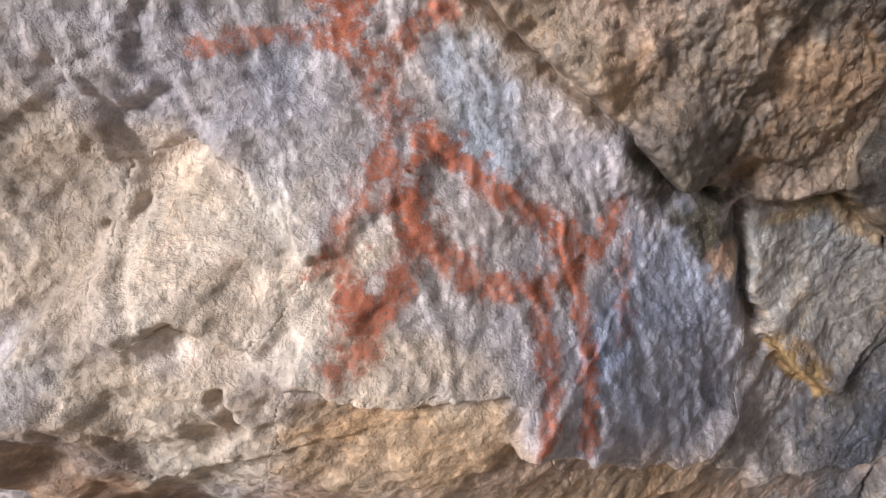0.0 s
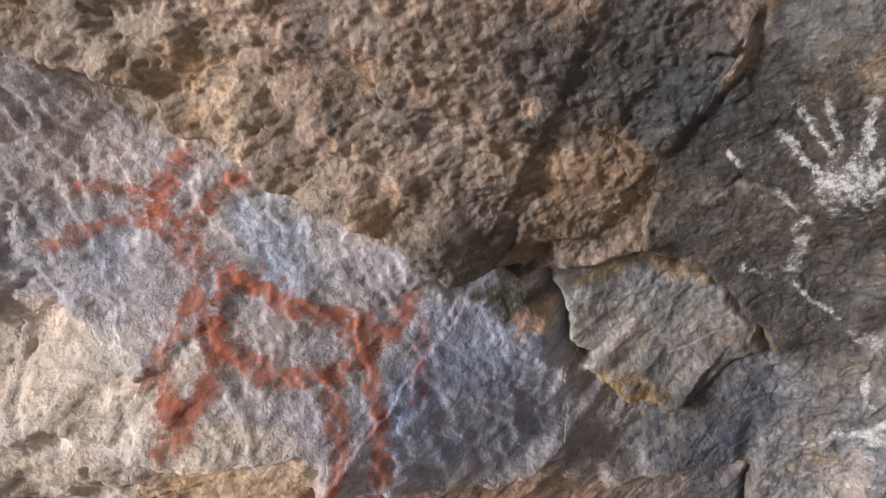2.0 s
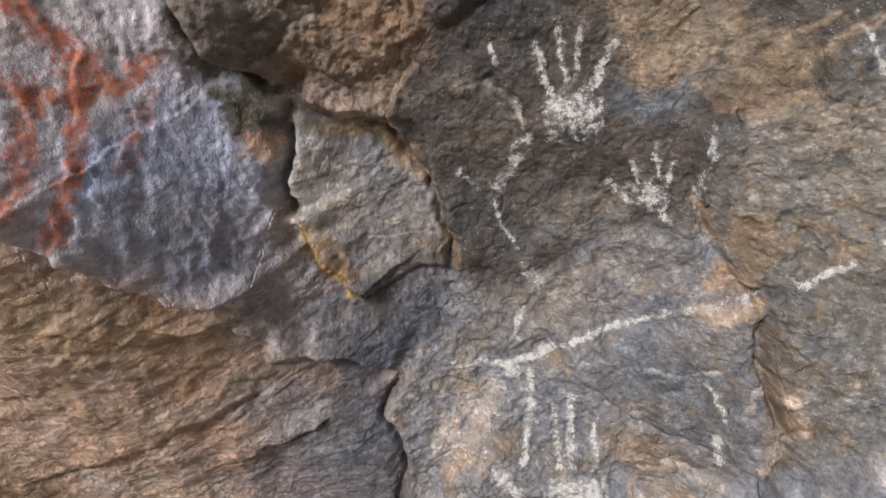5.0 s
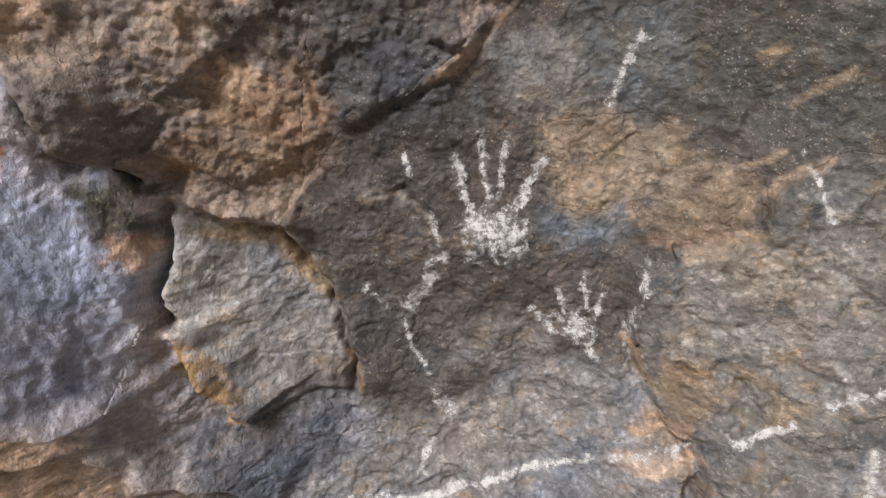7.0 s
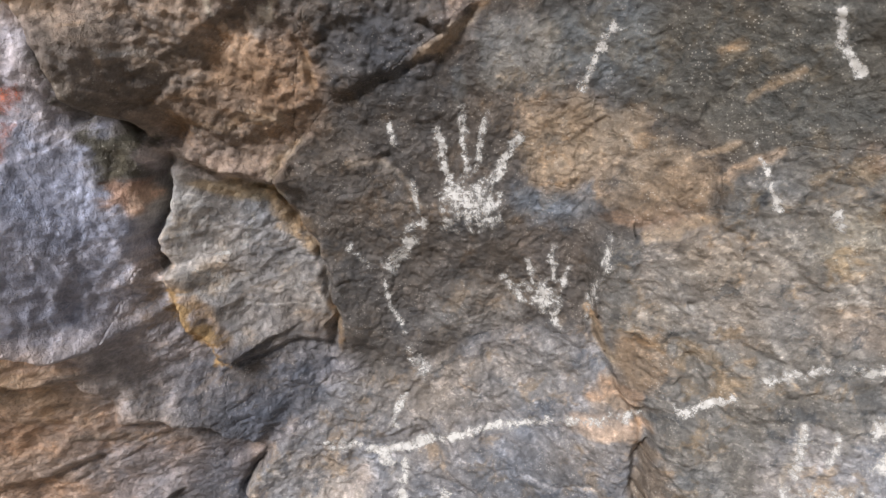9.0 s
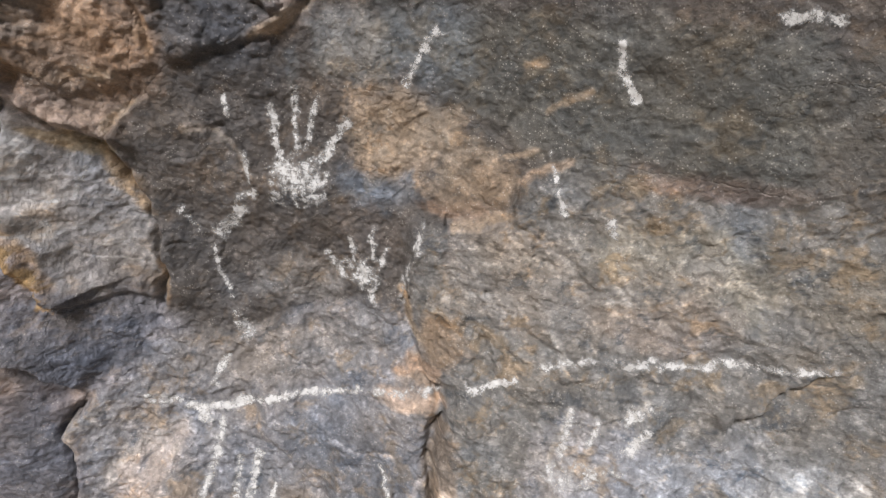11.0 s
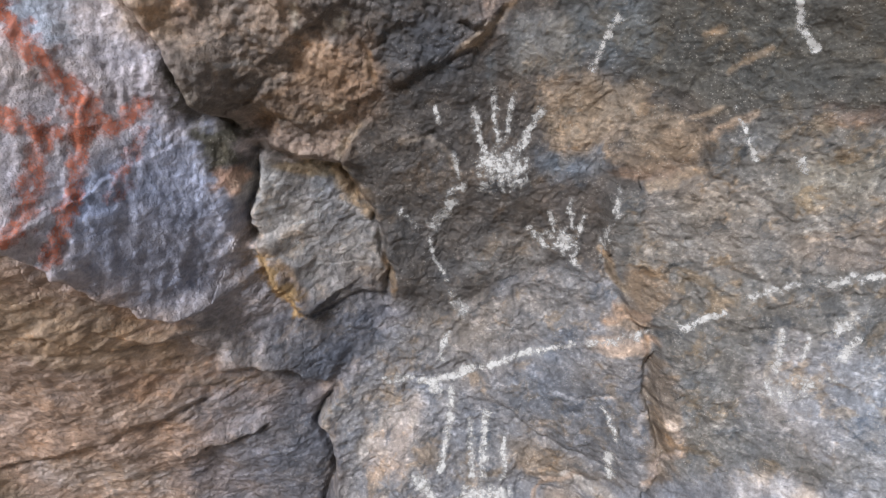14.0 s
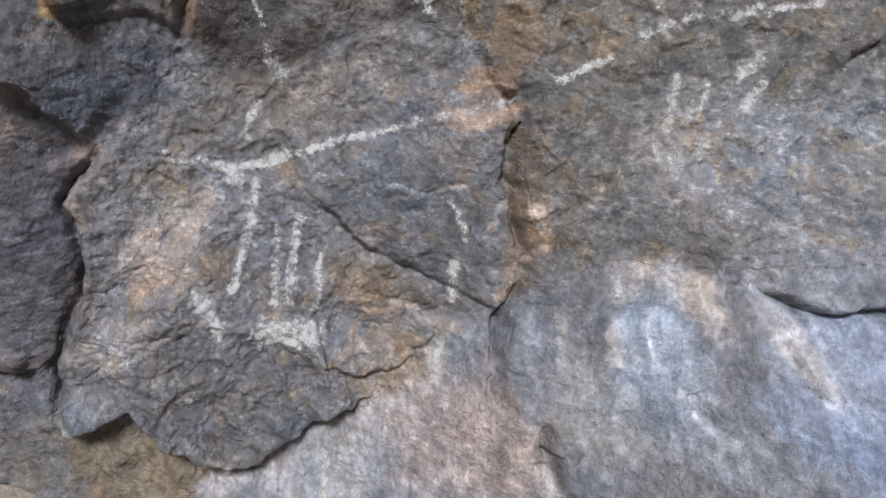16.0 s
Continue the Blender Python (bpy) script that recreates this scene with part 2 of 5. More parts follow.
pit(-0.078, 1.566, 0.0800, 0.044)
pit(-0.037, 1.457, 0.0850, 0.030)
pit(-0.090, 1.380, 0.0800, -0.024)
pit(0.775, 0.856, 0.0800, -0.042)
pit(0.438, 1.427, 0.0500, -0.026)
pit(0.991, 1.095, 0.0600, 0.030)
pit(-0.348, 1.609, 0.0700, 0.030)
pit(0.090, 1.470, 0.0166, 0.042)
pit(0.050, 1.473, 0.0181, 0.030)
pit(0.014, 1.474, 0.0120, 0.018)
pit(0.703, 1.390, 0.0048, 0.012)
pit(0.288, 1.197, 0.0053, 0.014)
pit(0.251, 1.335, 0.0042, 0.012)
pit(0.723, 1.324, 0.0054, 0.010)
pit(-0.339, 1.590, 0.0040, 0.012)
pit(-0.258, 1.538, 0.0079, 0.007)
pit(-0.310, 1.508, 0.0173, 0.010)
pit(-0.291, 1.435, 0.0064, 0.012)
pit(-0.306, 1.669, 0.0118, 0.007)
pit(-0.125, 1.852, 0.0038, 0.010)
pit(-0.126, 1.826, 0.0035, 0.010)
pit(-0.119, 1.871, 0.0036, 0.009)
pit(-0.067, 1.834, 0.0030, 0.008)
pit(-0.116, 1.819, 0.0026, 0.008)
pit(-0.065, 1.726, 0.0019, 0.008)
pit(-0.023, 1.860, 0.0094, 0.010)
pit(0.705, 1.186, 0.0117, 0.020)
pit(0.824, 0.822, 0.0086, 0.020)
pit(0.824, 0.796, 0.0073, 0.020)
pit(0.750, 0.958, 0.0080, 0.014)
pit(0.289, 1.178, 0.0080, 0.014)
pit(0.343, 1.035, 0.0101, 0.008)
pit(0.052, 1.054, 0.0130, 0.010)
pit(-0.037, 0.989, 0.0271, 0.010)
pit(0.113, 1.512, 0.0309, -0.006)
pit(0.105, 1.528, 0.0201, -0.007)
pit(0.725, 1.299, 0.0073, 0.010)
pit(0.101, 1.531, 0.0015, 0.002)
pit(-0.305, 1.432, 0.0105, 0.012)
pit(0.714, 1.126, 0.0119, 0.018)
pit(0.696, 1.234, 0.0114, 0.014)
pit(0.313, 1.169, 0.0206, -0.012)
pit(0.714, 1.187, 0.0089, -0.012)
pit(0.033, 1.545, 0.0386, -0.020)
pit(-0.049, 1.572, 0.0709, -0.030)
pit(-0.127, 1.748, 0.0262, -0.012)
pit(0.138, 0.868, 0.1036, -0.020)
pit(-0.105, 0.914, 0.1028, -0.015)
pit(0.396, 0.814, 0.0807, -0.020)

REGIONS = {}
REGIONS['over'] = [(-0.214, 1.864), (-0.200, 1.850), (-0.171, 1.828), (-0.146, 1.798), (-0.139, 1.767), (-0.128, 1.735), (-0.110, 1.727), (-0.101, 1.695), (-0.077, 1.650), (-0.043, 1.603), (-0.020, 1.571), (-0.001, 1.544), (0.012, 1.514), (0.029, 1.483), (0.057, 1.470), (0.087, 1.457), (0.092, 1.450), (0.116, 1.435), (0.142, 1.424), (0.169, 1.422), (0.192, 1.424), (0.202, 1.453), (0.216, 1.481), (0.227, 1.495), (0.243, 1.534), (0.276, 1.554), (0.303, 1.575), (0.335, 1.597), (0.361, 1.621), (0.380, 1.651), (0.398, 1.681), (0.459, 1.956), (-0.120, 2.173), (-0.450, 2.020)]
REGIONS['tri'] = [(0.085, 1.452), (0.092, 1.450), (0.116, 1.435), (0.142, 1.424), (0.169, 1.422), (0.192, 1.420), (0.210, 1.396), (0.229, 1.372), (0.250, 1.343), (0.263, 1.310), (0.273, 1.279), (0.288, 1.248), (0.286, 1.206), (0.242, 1.207), (0.206, 1.188), (0.171, 1.168), (0.158, 1.175), (0.146, 1.207), (0.125, 1.228), (0.107, 1.261), (0.093, 1.292), (0.084, 1.313), (0.079, 1.339), (0.081, 1.382), (0.082, 1.419)]
REGIONS['dark'] = [(0.201, 1.433), (0.193, 1.443), (0.203, 1.460), (0.218, 1.484), (0.245, 1.534), (0.264, 1.553), (0.291, 1.575), (0.324, 1.599), (0.357, 1.622), (0.376, 1.646), (0.388, 1.669), (0.396, 1.770), (0.736, 1.929), (0.942, 1.624), (0.742, 1.591), (0.705, 1.556), (0.690, 1.544), (0.697, 1.503), (0.684, 1.487), (0.658, 1.464), (0.634, 1.452), (0.586, 1.453), (0.594, 1.386), (0.597, 1.334), (0.573, 1.297), (0.535, 1.291), (0.465, 1.256), (0.451, 1.219), (0.420, 1.185), (0.378, 1.163), (0.332, 1.163), (0.300, 1.180), (0.288, 1.221), (0.286, 1.248), (0.265, 1.306), (0.249, 1.347), (0.219, 1.389)]
REGIONS['panel'] = [(-0.288, 2.114), (-0.509, 1.746), (-0.480, 1.638), (-0.442, 1.559), (-0.416, 1.514), (-0.409, 1.478), (-0.391, 1.453), (-0.360, 1.413), (-0.375, 1.339), (-0.390, 1.286), (-0.297, 1.377), (-0.271, 1.423), (-0.250, 1.454), (-0.228, 1.448), (-0.200, 1.431), (-0.179, 1.419), (-0.159, 1.416), (-0.123, 1.400), (-0.107, 1.370), (-0.110, 1.347), (-0.120, 1.352), (-0.104, 1.322), (-0.075, 1.298), (-0.046, 1.269), (-0.013, 1.233), (0.019, 1.195), (0.049, 1.218), (0.066, 1.292), (0.087, 1.350), (0.091, 1.416), (0.095, 1.466), (0.051, 1.442), (0.033, 1.485), (-0.036, 1.513), (-0.101, 1.586), (-0.132, 1.689), (-0.135, 1.749), (-0.168, 1.885)]
REGIONS['apron'] = [(0.022, 1.209), (0.037, 1.212), (0.064, 1.233), (0.071, 1.255), (0.069, 1.337), (0.081, 1.294), (0.168, 1.164), (0.252, 1.187), (0.296, 1.198), (0.330, 1.160), (0.259, 1.118), (0.272, 1.088), (0.224, 1.039), (0.187, 1.067), (0.145, 1.089), (0.092, 1.086), (0.050, 1.125), (0.026, 1.160)]
REGIONS['under'] = [(-0.514, 1.301), (-0.298, 0.916), (-0.261, 0.825), (-0.209, 0.758), (-0.137, 0.725), (-0.087, 0.718), (0.046, 0.725), (0.089, 0.704), (0.218, 0.722), (0.239, 0.656), (0.356, 0.634), (0.467, 0.594), (0.539, -0.015), (-0.888, 0.209)]
REGIONS['lowl'] = [(-0.380, 1.571), (-0.047, 1.497), (0.095, 1.474), (0.078, 1.295), (0.168, 1.164), (0.252, 1.187), (0.296, 1.198), (0.330, 1.160), (0.259, 1.118), (0.272, 1.088), (0.224, 1.039), (0.200, 0.984), (0.219, 0.949), (0.232, 0.876), (0.223, 0.787), (0.218, 0.722), (0.089, 0.704), (0.046, 0.725), (-0.087, 0.718), (-0.137, 0.725), (-0.209, 0.758), (-0.261, 0.825), (-0.405, 1.066), (-0.578, 1.222)]
REGIONS['boulder'] = [(0.310, 1.168), (0.369, 1.153), (0.447, 1.203), (0.482, 1.261), (0.606, 1.307), (0.618, 1.339), (0.645, 1.273), (0.692, 1.233), (0.721, 1.147), (0.755, 1.060), (0.736, 1.004), (0.716, 0.950), (0.687, 0.925), (0.660, 0.841), (0.629, 0.780), (0.572, 0.753), (0.511, 0.678), (0.466, 0.605), (0.373, 0.671), (0.284, 0.727), (0.228, 0.664), (0.223, 0.787), (0.232, 0.876), (0.219, 0.949), (0.200, 0.984), (0.224, 1.039), (0.272, 1.088), (0.259, 1.118)]
REGIONS['right'] = [(0.618, 1.339), (0.595, 1.450), (0.640, 1.451), (0.697, 1.496), (0.692, 1.542), (0.736, 1.674), (1.325, 1.883), (1.445, 1.458), (1.015, 1.122), (0.895, 1.081), (0.834, 1.069), (0.776, 1.017), (0.736, 1.004), (0.755, 1.060), (0.721, 1.147), (0.692, 1.233), (0.645, 1.273)]

# parts of the blocks that differ in look
PIECES = {}
PIECES.setdefault('panel', []).append(('pale_scar', 'cream fresh-looking scar on the slab', [(-0.322, 1.626), (-0.289, 1.635), (-0.256, 1.597), (-0.227, 1.542), (-0.220, 1.534), (-0.239, 1.506), (-0.273, 1.486), (-0.297, 1.505), (-0.309, 1.517), (-0.328, 1.514), (-0.337, 1.532), (-0.340, 1.565), (-0.329, 1.594)]))
PIECES.setdefault('dark', []).append(('tan_brow', 'tan stained brow of rock', [(0.467, 1.579), (0.562, 1.606), (0.672, 1.571), (0.690, 1.544), (0.697, 1.503), (0.658, 1.464), (0.634, 1.452), (0.586, 1.453), (0.559, 1.491), (0.498, 1.487)]))
PIECES.setdefault('lowl', []).append(('rounded_lobe', 'rounded grey lobe of rock', [(-0.006, 0.769), (0.007, 0.879), (0.018, 0.934), (0.080, 0.942), (0.122, 0.991), (0.187, 1.067), (0.224, 1.039), (0.200, 0.984), (0.219, 0.949), (0.232, 0.876), (0.223, 0.787), (0.218, 0.722), (0.046, 0.725)]))
PIECES.setdefault('lowl', []).append(('tan_shelf', 'tan broken shelf', [(-0.250, 1.454), (-0.228, 1.448), (-0.200, 1.431), (-0.179, 1.419), (-0.159, 1.416), (-0.123, 1.400), (-0.107, 1.370), (-0.118, 1.338), (-0.103, 1.258), (-0.200, 1.252), (-0.415, 1.278), (-0.280, 1.404)]))
PIECES.setdefault('over', []).append(('dark_flank', 'dark flank with shade put into its colour', [(0.277, 1.890), (0.237, 1.706), (0.208, 1.599), (0.210, 1.534), (0.209, 1.461), (0.270, 1.535), (0.314, 1.589), (0.366, 1.647), (0.437, 1.745), (0.442, 1.821)]))
PIECES.setdefault('boulder', []).append(('lower_facet', 'darker lower facet', [(0.266, 0.694), (0.273, 0.723), (0.310, 0.769), (0.361, 0.804), (0.468, 0.830), (0.552, 0.832), (0.631, 0.801), (0.629, 0.779), (0.588, 0.735), (0.542, 0.692), (0.498, 0.649), (0.473, 0.653), (0.421, 0.687), (0.398, 0.639), (0.332, 0.724)]))
PIECES.setdefault('apron', []).append(('dark_hollow', 'dark bluish hollow', [(0.159, 1.165), (0.252, 1.187), (0.296, 1.198), (0.330, 1.160), (0.259, 1.118), (0.272, 1.088), (0.224, 1.039), (0.187, 1.067), (0.167, 1.115)]))
PIECES.setdefault('boulder', []).append(('pale_edge', 'pale edge with light put into its colour', [(0.273, 0.867), (0.320, 0.976), (0.377, 1.042), (0.395, 1.031), (0.343, 0.885), (0.319, 0.829), (0.276, 0.747), (0.232, 0.720)]))
BLOBS = []


# soft colour spots: mineral stains, and shade or light put into the colour
def stain_shade(x, z, rx, rz, turn, colour, strength, broken=0.5):
    BLOBS.append((x, z, rx, rz, turn, colour, strength, broken))


# overhang's right and lower part, shaded by colour where it faces down
stain_shade(0.104, 1.577, 0.091, 0.078, 8, (0.21, 0.165, 0.13), 0.85, 0.4)
stain_shade(0.036, 1.511, 0.048, 0.036, -20, (0.17, 0.14, 0.115), 0.75, 0.5)
stain_shade(0.092, 1.577, 0.057, 0.065, 26, (0.24, 0.185, 0.14), 0.6, 0.5)
# darker tone on the rounded lobe and the apron
stain_shade(0.166, 0.893, 0.096, 0.062, -78, (0.13, 0.13, 0.15), 0.9, 0.3)
stain_shade(0.185, 1.114, 0.064, 0.077, 62, (0.1, 0.1, 0.115), 0.9, 0.4)
stain_shade(0.222, 0.612, 0.084, 0.073, -60, (0.17, 0.16, 0.16), 0.9, 0.2)
stain_shade(0.374, 0.622, 0.059, 0.050, -20, (0.26, 0.21, 0.155), 0.9, 0.3)
stain_shade(0.467, 0.632, 0.034, 0.033, -3, (0.48, 0.45, 0.44), 0.9, 0.3)
stain_shade(0.591, 0.684, 0.062, 0.052, 28, (0.44, 0.42, 0.41), 0.9, 0.3)
stain_shade(0.274, 0.647, 0.011, 0.021, -36, (0.5, 0.44, 0.38), 0.8, 0.2)
stain_shade(0.198, 0.645, 0.036, 0.043, -22, (0.27, 0.26, 0.29), 0.9, 0.4)
stain_shade(-0.276, 1.556, 0.071, 0.052, -47, (0.62, 0.53, 0.43), 0.95, 0.3)
stain_shade(-0.187, 1.443, 0.089, 0.029, -38, (0.6, 0.48, 0.37), 0.9, 0.2)
stain_shade(-0.336, 1.401, 0.043, 0.036, -25, (0.52, 0.43, 0.34), 0.85, 0.3)
stain_shade(-0.373, 1.609, 0.069, 0.039, -100, (0.46, 0.37, 0.28), 0.8, 0.5)
stain_shade(-0.339, 1.462, 0.064, 0.036, -53, (0.5, 0.41, 0.32), 0.8, 0.5)
stain_shade(-0.264, 1.671, 0.049, 0.037, -55, (0.34, 0.32, 0.36), 0.7, 0.5)
stain_shade(-0.114, 1.615, 0.048, 0.026, -78, (0.42, 0.45, 0.54), 0.95, 0.3)
stain_shade(-0.039, 1.416, 0.126, 0.088, -80, (0.37, 0.34, 0.38), 0.6, 0.5)
stain_shade(-0.020, 1.335, 0.055, 0.049, -85, (0.43, 0.39, 0.44), 0.6, 0.5)
stain_shade(-0.250, 1.688, 0.042, 0.041, 43, (0.33, 0.32, 0.36), 0.6, 0.6)
stain_shade(-0.164, 1.794, 0.052, 0.024, -30, (0.37, 0.32, 0.26), 0.75, 0.5)
stain_shade(-0.114, 1.720, 0.048, 0.011, -66, (0.22, 0.17, 0.13), 0.6, 0.5)
# crevice shade painted dark onto the slab, together with dark staining
stain_shade(0.052, 1.419, 0.032, 0.019, -62, (0.11, 0.1, 0.1), 0.7, 0.5)
stain_shade(0.057, 1.415, 0.022, 0.015, -50, (0.12, 0.115, 0.12), 0.8, 0.5)
stain_shade(0.064, 1.392, 0.018, 0.010, -87, (0.58, 0.38, 0.26), 0.85, 0.2)
stain_shade(0.054, 1.325, 0.028, 0.019, -80, (0.46, 0.41, 0.41), 0.7, 0.4)
# mossy brown and the shadow beneath the overhang, both in the colour
stain_shade(0.034, 1.501, 0.033, 0.012, -64, (0.16, 0.13, 0.08), 0.8, 0.4)
# blue skylight on the slab's shaded right-facing part, put into the colour
stain_shade(0.002, 1.348, 0.107, 0.064, -79, (0.29, 0.325, 0.44), 0.88, 0.35)
stain_shade(-0.111, 1.792, 0.083, 0.072, -61, (0.43, 0.32, 0.22), 0.8, 0.4)
stain_shade(-0.158, 1.866, 0.033, 0.039, -60, (0.36, 0.27, 0.2), 0.7, 0.5)
stain_shade(-0.051, 1.626, 0.104, 0.033, -42, (0.42, 0.31, 0.21), 0.75, 0.4)
stain_shade(0.016, 1.764, 0.070, 0.023, -108, (0.14, 0.12, 0.11), 0.75, 0.8)
stain_shade(0.050, 1.697, 0.040, 0.030, -80, (0.16, 0.135, 0.115), 0.7, 0.8)
stain_shade(0.135, 1.726, 0.056, 0.050, -82, (0.22, 0.17, 0.125), 0.7, 0.8)
# shade on the overhang's flank, painted as dark colour
stain_shade(0.204, 1.627, 0.112, 0.069, -93, (0.15, 0.118, 0.096), 0.9, 0.5)
stain_shade(0.290, 1.639, 0.091, 0.065, -91, (0.07, 0.066, 0.066), 0.98, 0.3)
stain_shade(0.163, 1.657, 0.012, 0.008, -99, (0.62, 0.4, 0.27), 0.9, 0.2)
stain_shade(0.217, 1.721, 0.009, 0.006, 32, (0.55, 0.37, 0.25), 0.85, 0.2)
stain_shade(0.101, 1.612, 0.024, 0.023, -82, (0.4, 0.28, 0.19), 0.6, 0.7)
stain_shade(0.029, 1.532, 0.021, 0.017, -27, (0.38, 0.3, 0.25), 0.6, 0.6)
stain_shade(0.169, 1.601, 0.014, 0.008, -94, (0.55, 0.47, 0.4), 0.8, 0.5)
stain_shade(0.169, 1.557, 0.048, 0.034, -30, (0.4, 0.25, 0.14), 0.75, 0.7)
stain_shade(0.143, 1.493, 0.061, 0.022, -5, (0.3, 0.205, 0.135), 0.7, 0.6)
stain_shade(0.219, 1.567, 0.027, 0.008, -75, (0.48, 0.3, 0.18), 0.85, 0.3)
# more painted shade on the flank
stain_shade(0.289, 1.602, 0.048, 0.031, -8, (0.085, 0.085, 0.09), 0.9, 0.4)
stain_shade(0.046, 1.540, 0.019, 0.008, 9, (0.46, 0.4, 0.36), 0.85, 0.5)
stain_shade(0.182, 1.611, 0.010, 0.006, -105, (0.62, 0.54, 0.44), 0.9, 0.3)
stain_shade(0.024, 1.538, 0.039, 0.026, -37, (0.17, 0.14, 0.115), 0.65, 0.6)
# lit strip along the overhang's seam, its light painted as tan
stain_shade(0.373, 1.641, 0.029, 0.008, 52, (0.46, 0.36, 0.26), 0.85, 0.2)
stain_shade(0.335, 1.604, 0.025, 0.005, 31, (0.45, 0.33, 0.22), 0.8, 0.2)
stain_shade(0.100, 1.538, 0.019, 0.014, 18, (0.32, 0.26, 0.21), 0.6, 0.5)
# shade under the overhang's lower edge, put into the colour
stain_shade(0.048, 1.475, 0.026, 0.011, -17, (0.15, 0.12, 0.095), 0.7, 0.4)
stain_shade(0.095, 1.386, 0.043, 0.025, -85, (0.52, 0.5, 0.48), 0.95, 0.2)
stain_shade(0.157, 1.410, 0.045, 0.011, -3, (0.44, 0.32, 0.17), 0.8, 0.4)
stain_shade(0.218, 1.383, 0.030, 0.010, -38, (0.4, 0.27, 0.14), 0.7, 0.4)
stain_shade(0.242, 1.285, 0.059, 0.034, -61, (0.22, 0.195, 0.17), 0.7, 0.5)
stain_shade(0.228, 1.240, 0.051, 0.027, -10, (0.17, 0.15, 0.135), 0.8, 0.5)
stain_shade(0.126, 1.299, 0.040, 0.022, -46, (0.42, 0.38, 0.34), 0.6, 0.5)
stain_shade(0.135, 1.245, 0.055, 0.014, -55, (0.4, 0.25, 0.11), 0.98, 0.05)
stain_shade(0.287, 1.241, 0.043, 0.008, -76, (0.38, 0.25, 0.13), 0.8, 0.3)
stain_shade(0.534, 1.537, 0.066, 0.054, -29, (0.42, 0.31, 0.21), 0.85, 0.7)
stain_shade(0.637, 1.536, 0.049, 0.034, -23, (0.36, 0.27, 0.18), 0.75, 0.5)
stain_shade(0.637, 1.476, 0.043, 0.014, 15, (0.32, 0.2, 0.12), 0.85, 0.3)
stain_shade(0.528, 1.460, 0.050, 0.020, 5, (0.19, 0.2, 0.22), 0.8, 0.6)
stain_shade(0.429, 1.625, 0.032, 0.030, -42, (0.28, 0.27, 0.25), 0.75, 0.5)
stain_shade(0.482, 1.637, 0.035, 0.025, -56, (0.36, 0.31, 0.23), 0.7, 0.5)
stain_shade(0.389, 1.583, 0.026, 0.008, -77, (0.26, 0.25, 0.23), 0.6, 0.4)
stain_shade(0.273, 1.423, 0.061, 0.042, -26, (0.2, 0.165, 0.135), 0.6, 0.7)
stain_shade(0.285, 1.475, 0.019, 0.006, 9, (0.36, 0.28, 0.2), 0.7, 0.3)
stain_shade(0.336, 1.443, 0.045, 0.007, -43, (0.36, 0.28, 0.21), 0.75, 0.3)
stain_shade(0.449, 1.327, 0.056, 0.027, 23, (0.27, 0.235, 0.2), 0.75, 0.4)
stain_shade(0.531, 1.412, 0.044, 0.032, -2, (0.13, 0.095, 0.075), 0.8, 0.4)
stain_shade(0.334, 1.282, 0.083, 0.050, -47, (0.075, 0.072, 0.07), 0.85, 0.4)
stain_shade(0.441, 1.410, 0.048, 0.020, 27, (0.085, 0.083, 0.083), 0.75, 0.5)
# top right rock leans over; its shade is put into the colour
stain_shade(0.643, 1.655, 0.087, 0.067, -13, (0.13, 0.12, 0.1), 0.85, 0.5)
stain_shade(0.912, 1.710, 0.123, 0.056, 15, (0.095, 0.085, 0.07), 0.9, 0.4)
stain_shade(0.892, 1.612, 0.082, 0.015, 15, (0.20, 0.14, 0.10), 0.6, 0.4)
# painted shade at the far top right
stain_shade(1.010, 1.665, 0.064, 0.028, 4, (0.11, 0.095, 0.08), 0.8, 0.5)
stain_shade(0.207, 1.464, 0.021, 0.008, -109, (0.36, 0.28, 0.21), 0.8, 0.2)
stain_shade(0.699, 1.582, 0.019, 0.009, 28, (0.3, 0.24, 0.17), 0.6, 0.5)
stain_shade(0.728, 1.424, 0.094, 0.062, -8, (0.37, 0.3, 0.24), 0.7, 0.5)
stain_shade(0.892, 1.504, 0.104, 0.060, 6, (0.31, 0.265, 0.19), 0.7, 0.5)
stain_shade(1.064, 1.553, 0.068, 0.051, 2, (0.22, 0.195, 0.155), 0.7, 0.5)
stain_shade(0.909, 1.445, 0.056, 0.038, 17, (0.34, 0.27, 0.22), 0.6, 0.6)
stain_shade(0.678, 1.305, 0.028, 0.031, 0, (0.38, 0.26, 0.15), 0.85, 0.3)
stain_shade(0.661, 1.234, 0.033, 0.024, 13, (0.36, 0.28, 0.21), 0.6, 0.5)
stain_shade(0.894, 1.215, 0.073, 0.083, -22, (0.38, 0.36, 0.36), 0.7, 0.5)
stain_shade(1.112, 1.278, 0.063, 0.071, -30, (0.48, 0.46, 0.43), 0.85, 0.5)
stain_shade(1.170, 1.275, 0.023, 0.032, -62, (0.17, 0.17, 0.23), 0.8, 0.8)
stain_shade(1.191, 1.367, 0.090, 0.038, -72, (0.44, 0.44, 0.5), 0.85, 0.3)
stain_shade(0.894, 1.067, 0.046, 0.017, -1, (0.58, 0.54, 0.51), 0.85, 0.3)
# bluish sky light on the foot rock, painted into the colour
stain_shade(0.901, 0.960, 0.067, 0.038, -68, (0.44, 0.48, 0.54), 0.8, 0.4)
stain_shade(0.721, 0.792, 0.094, 0.062, -50, (0.58, 0.5, 0.46), 0.8, 0.4)
# the same sky light in the colour, farther right
stain_shade(1.042, 0.997, 0.065, 0.073, -60, (0.36, 0.42, 0.55), 0.85, 0.3)
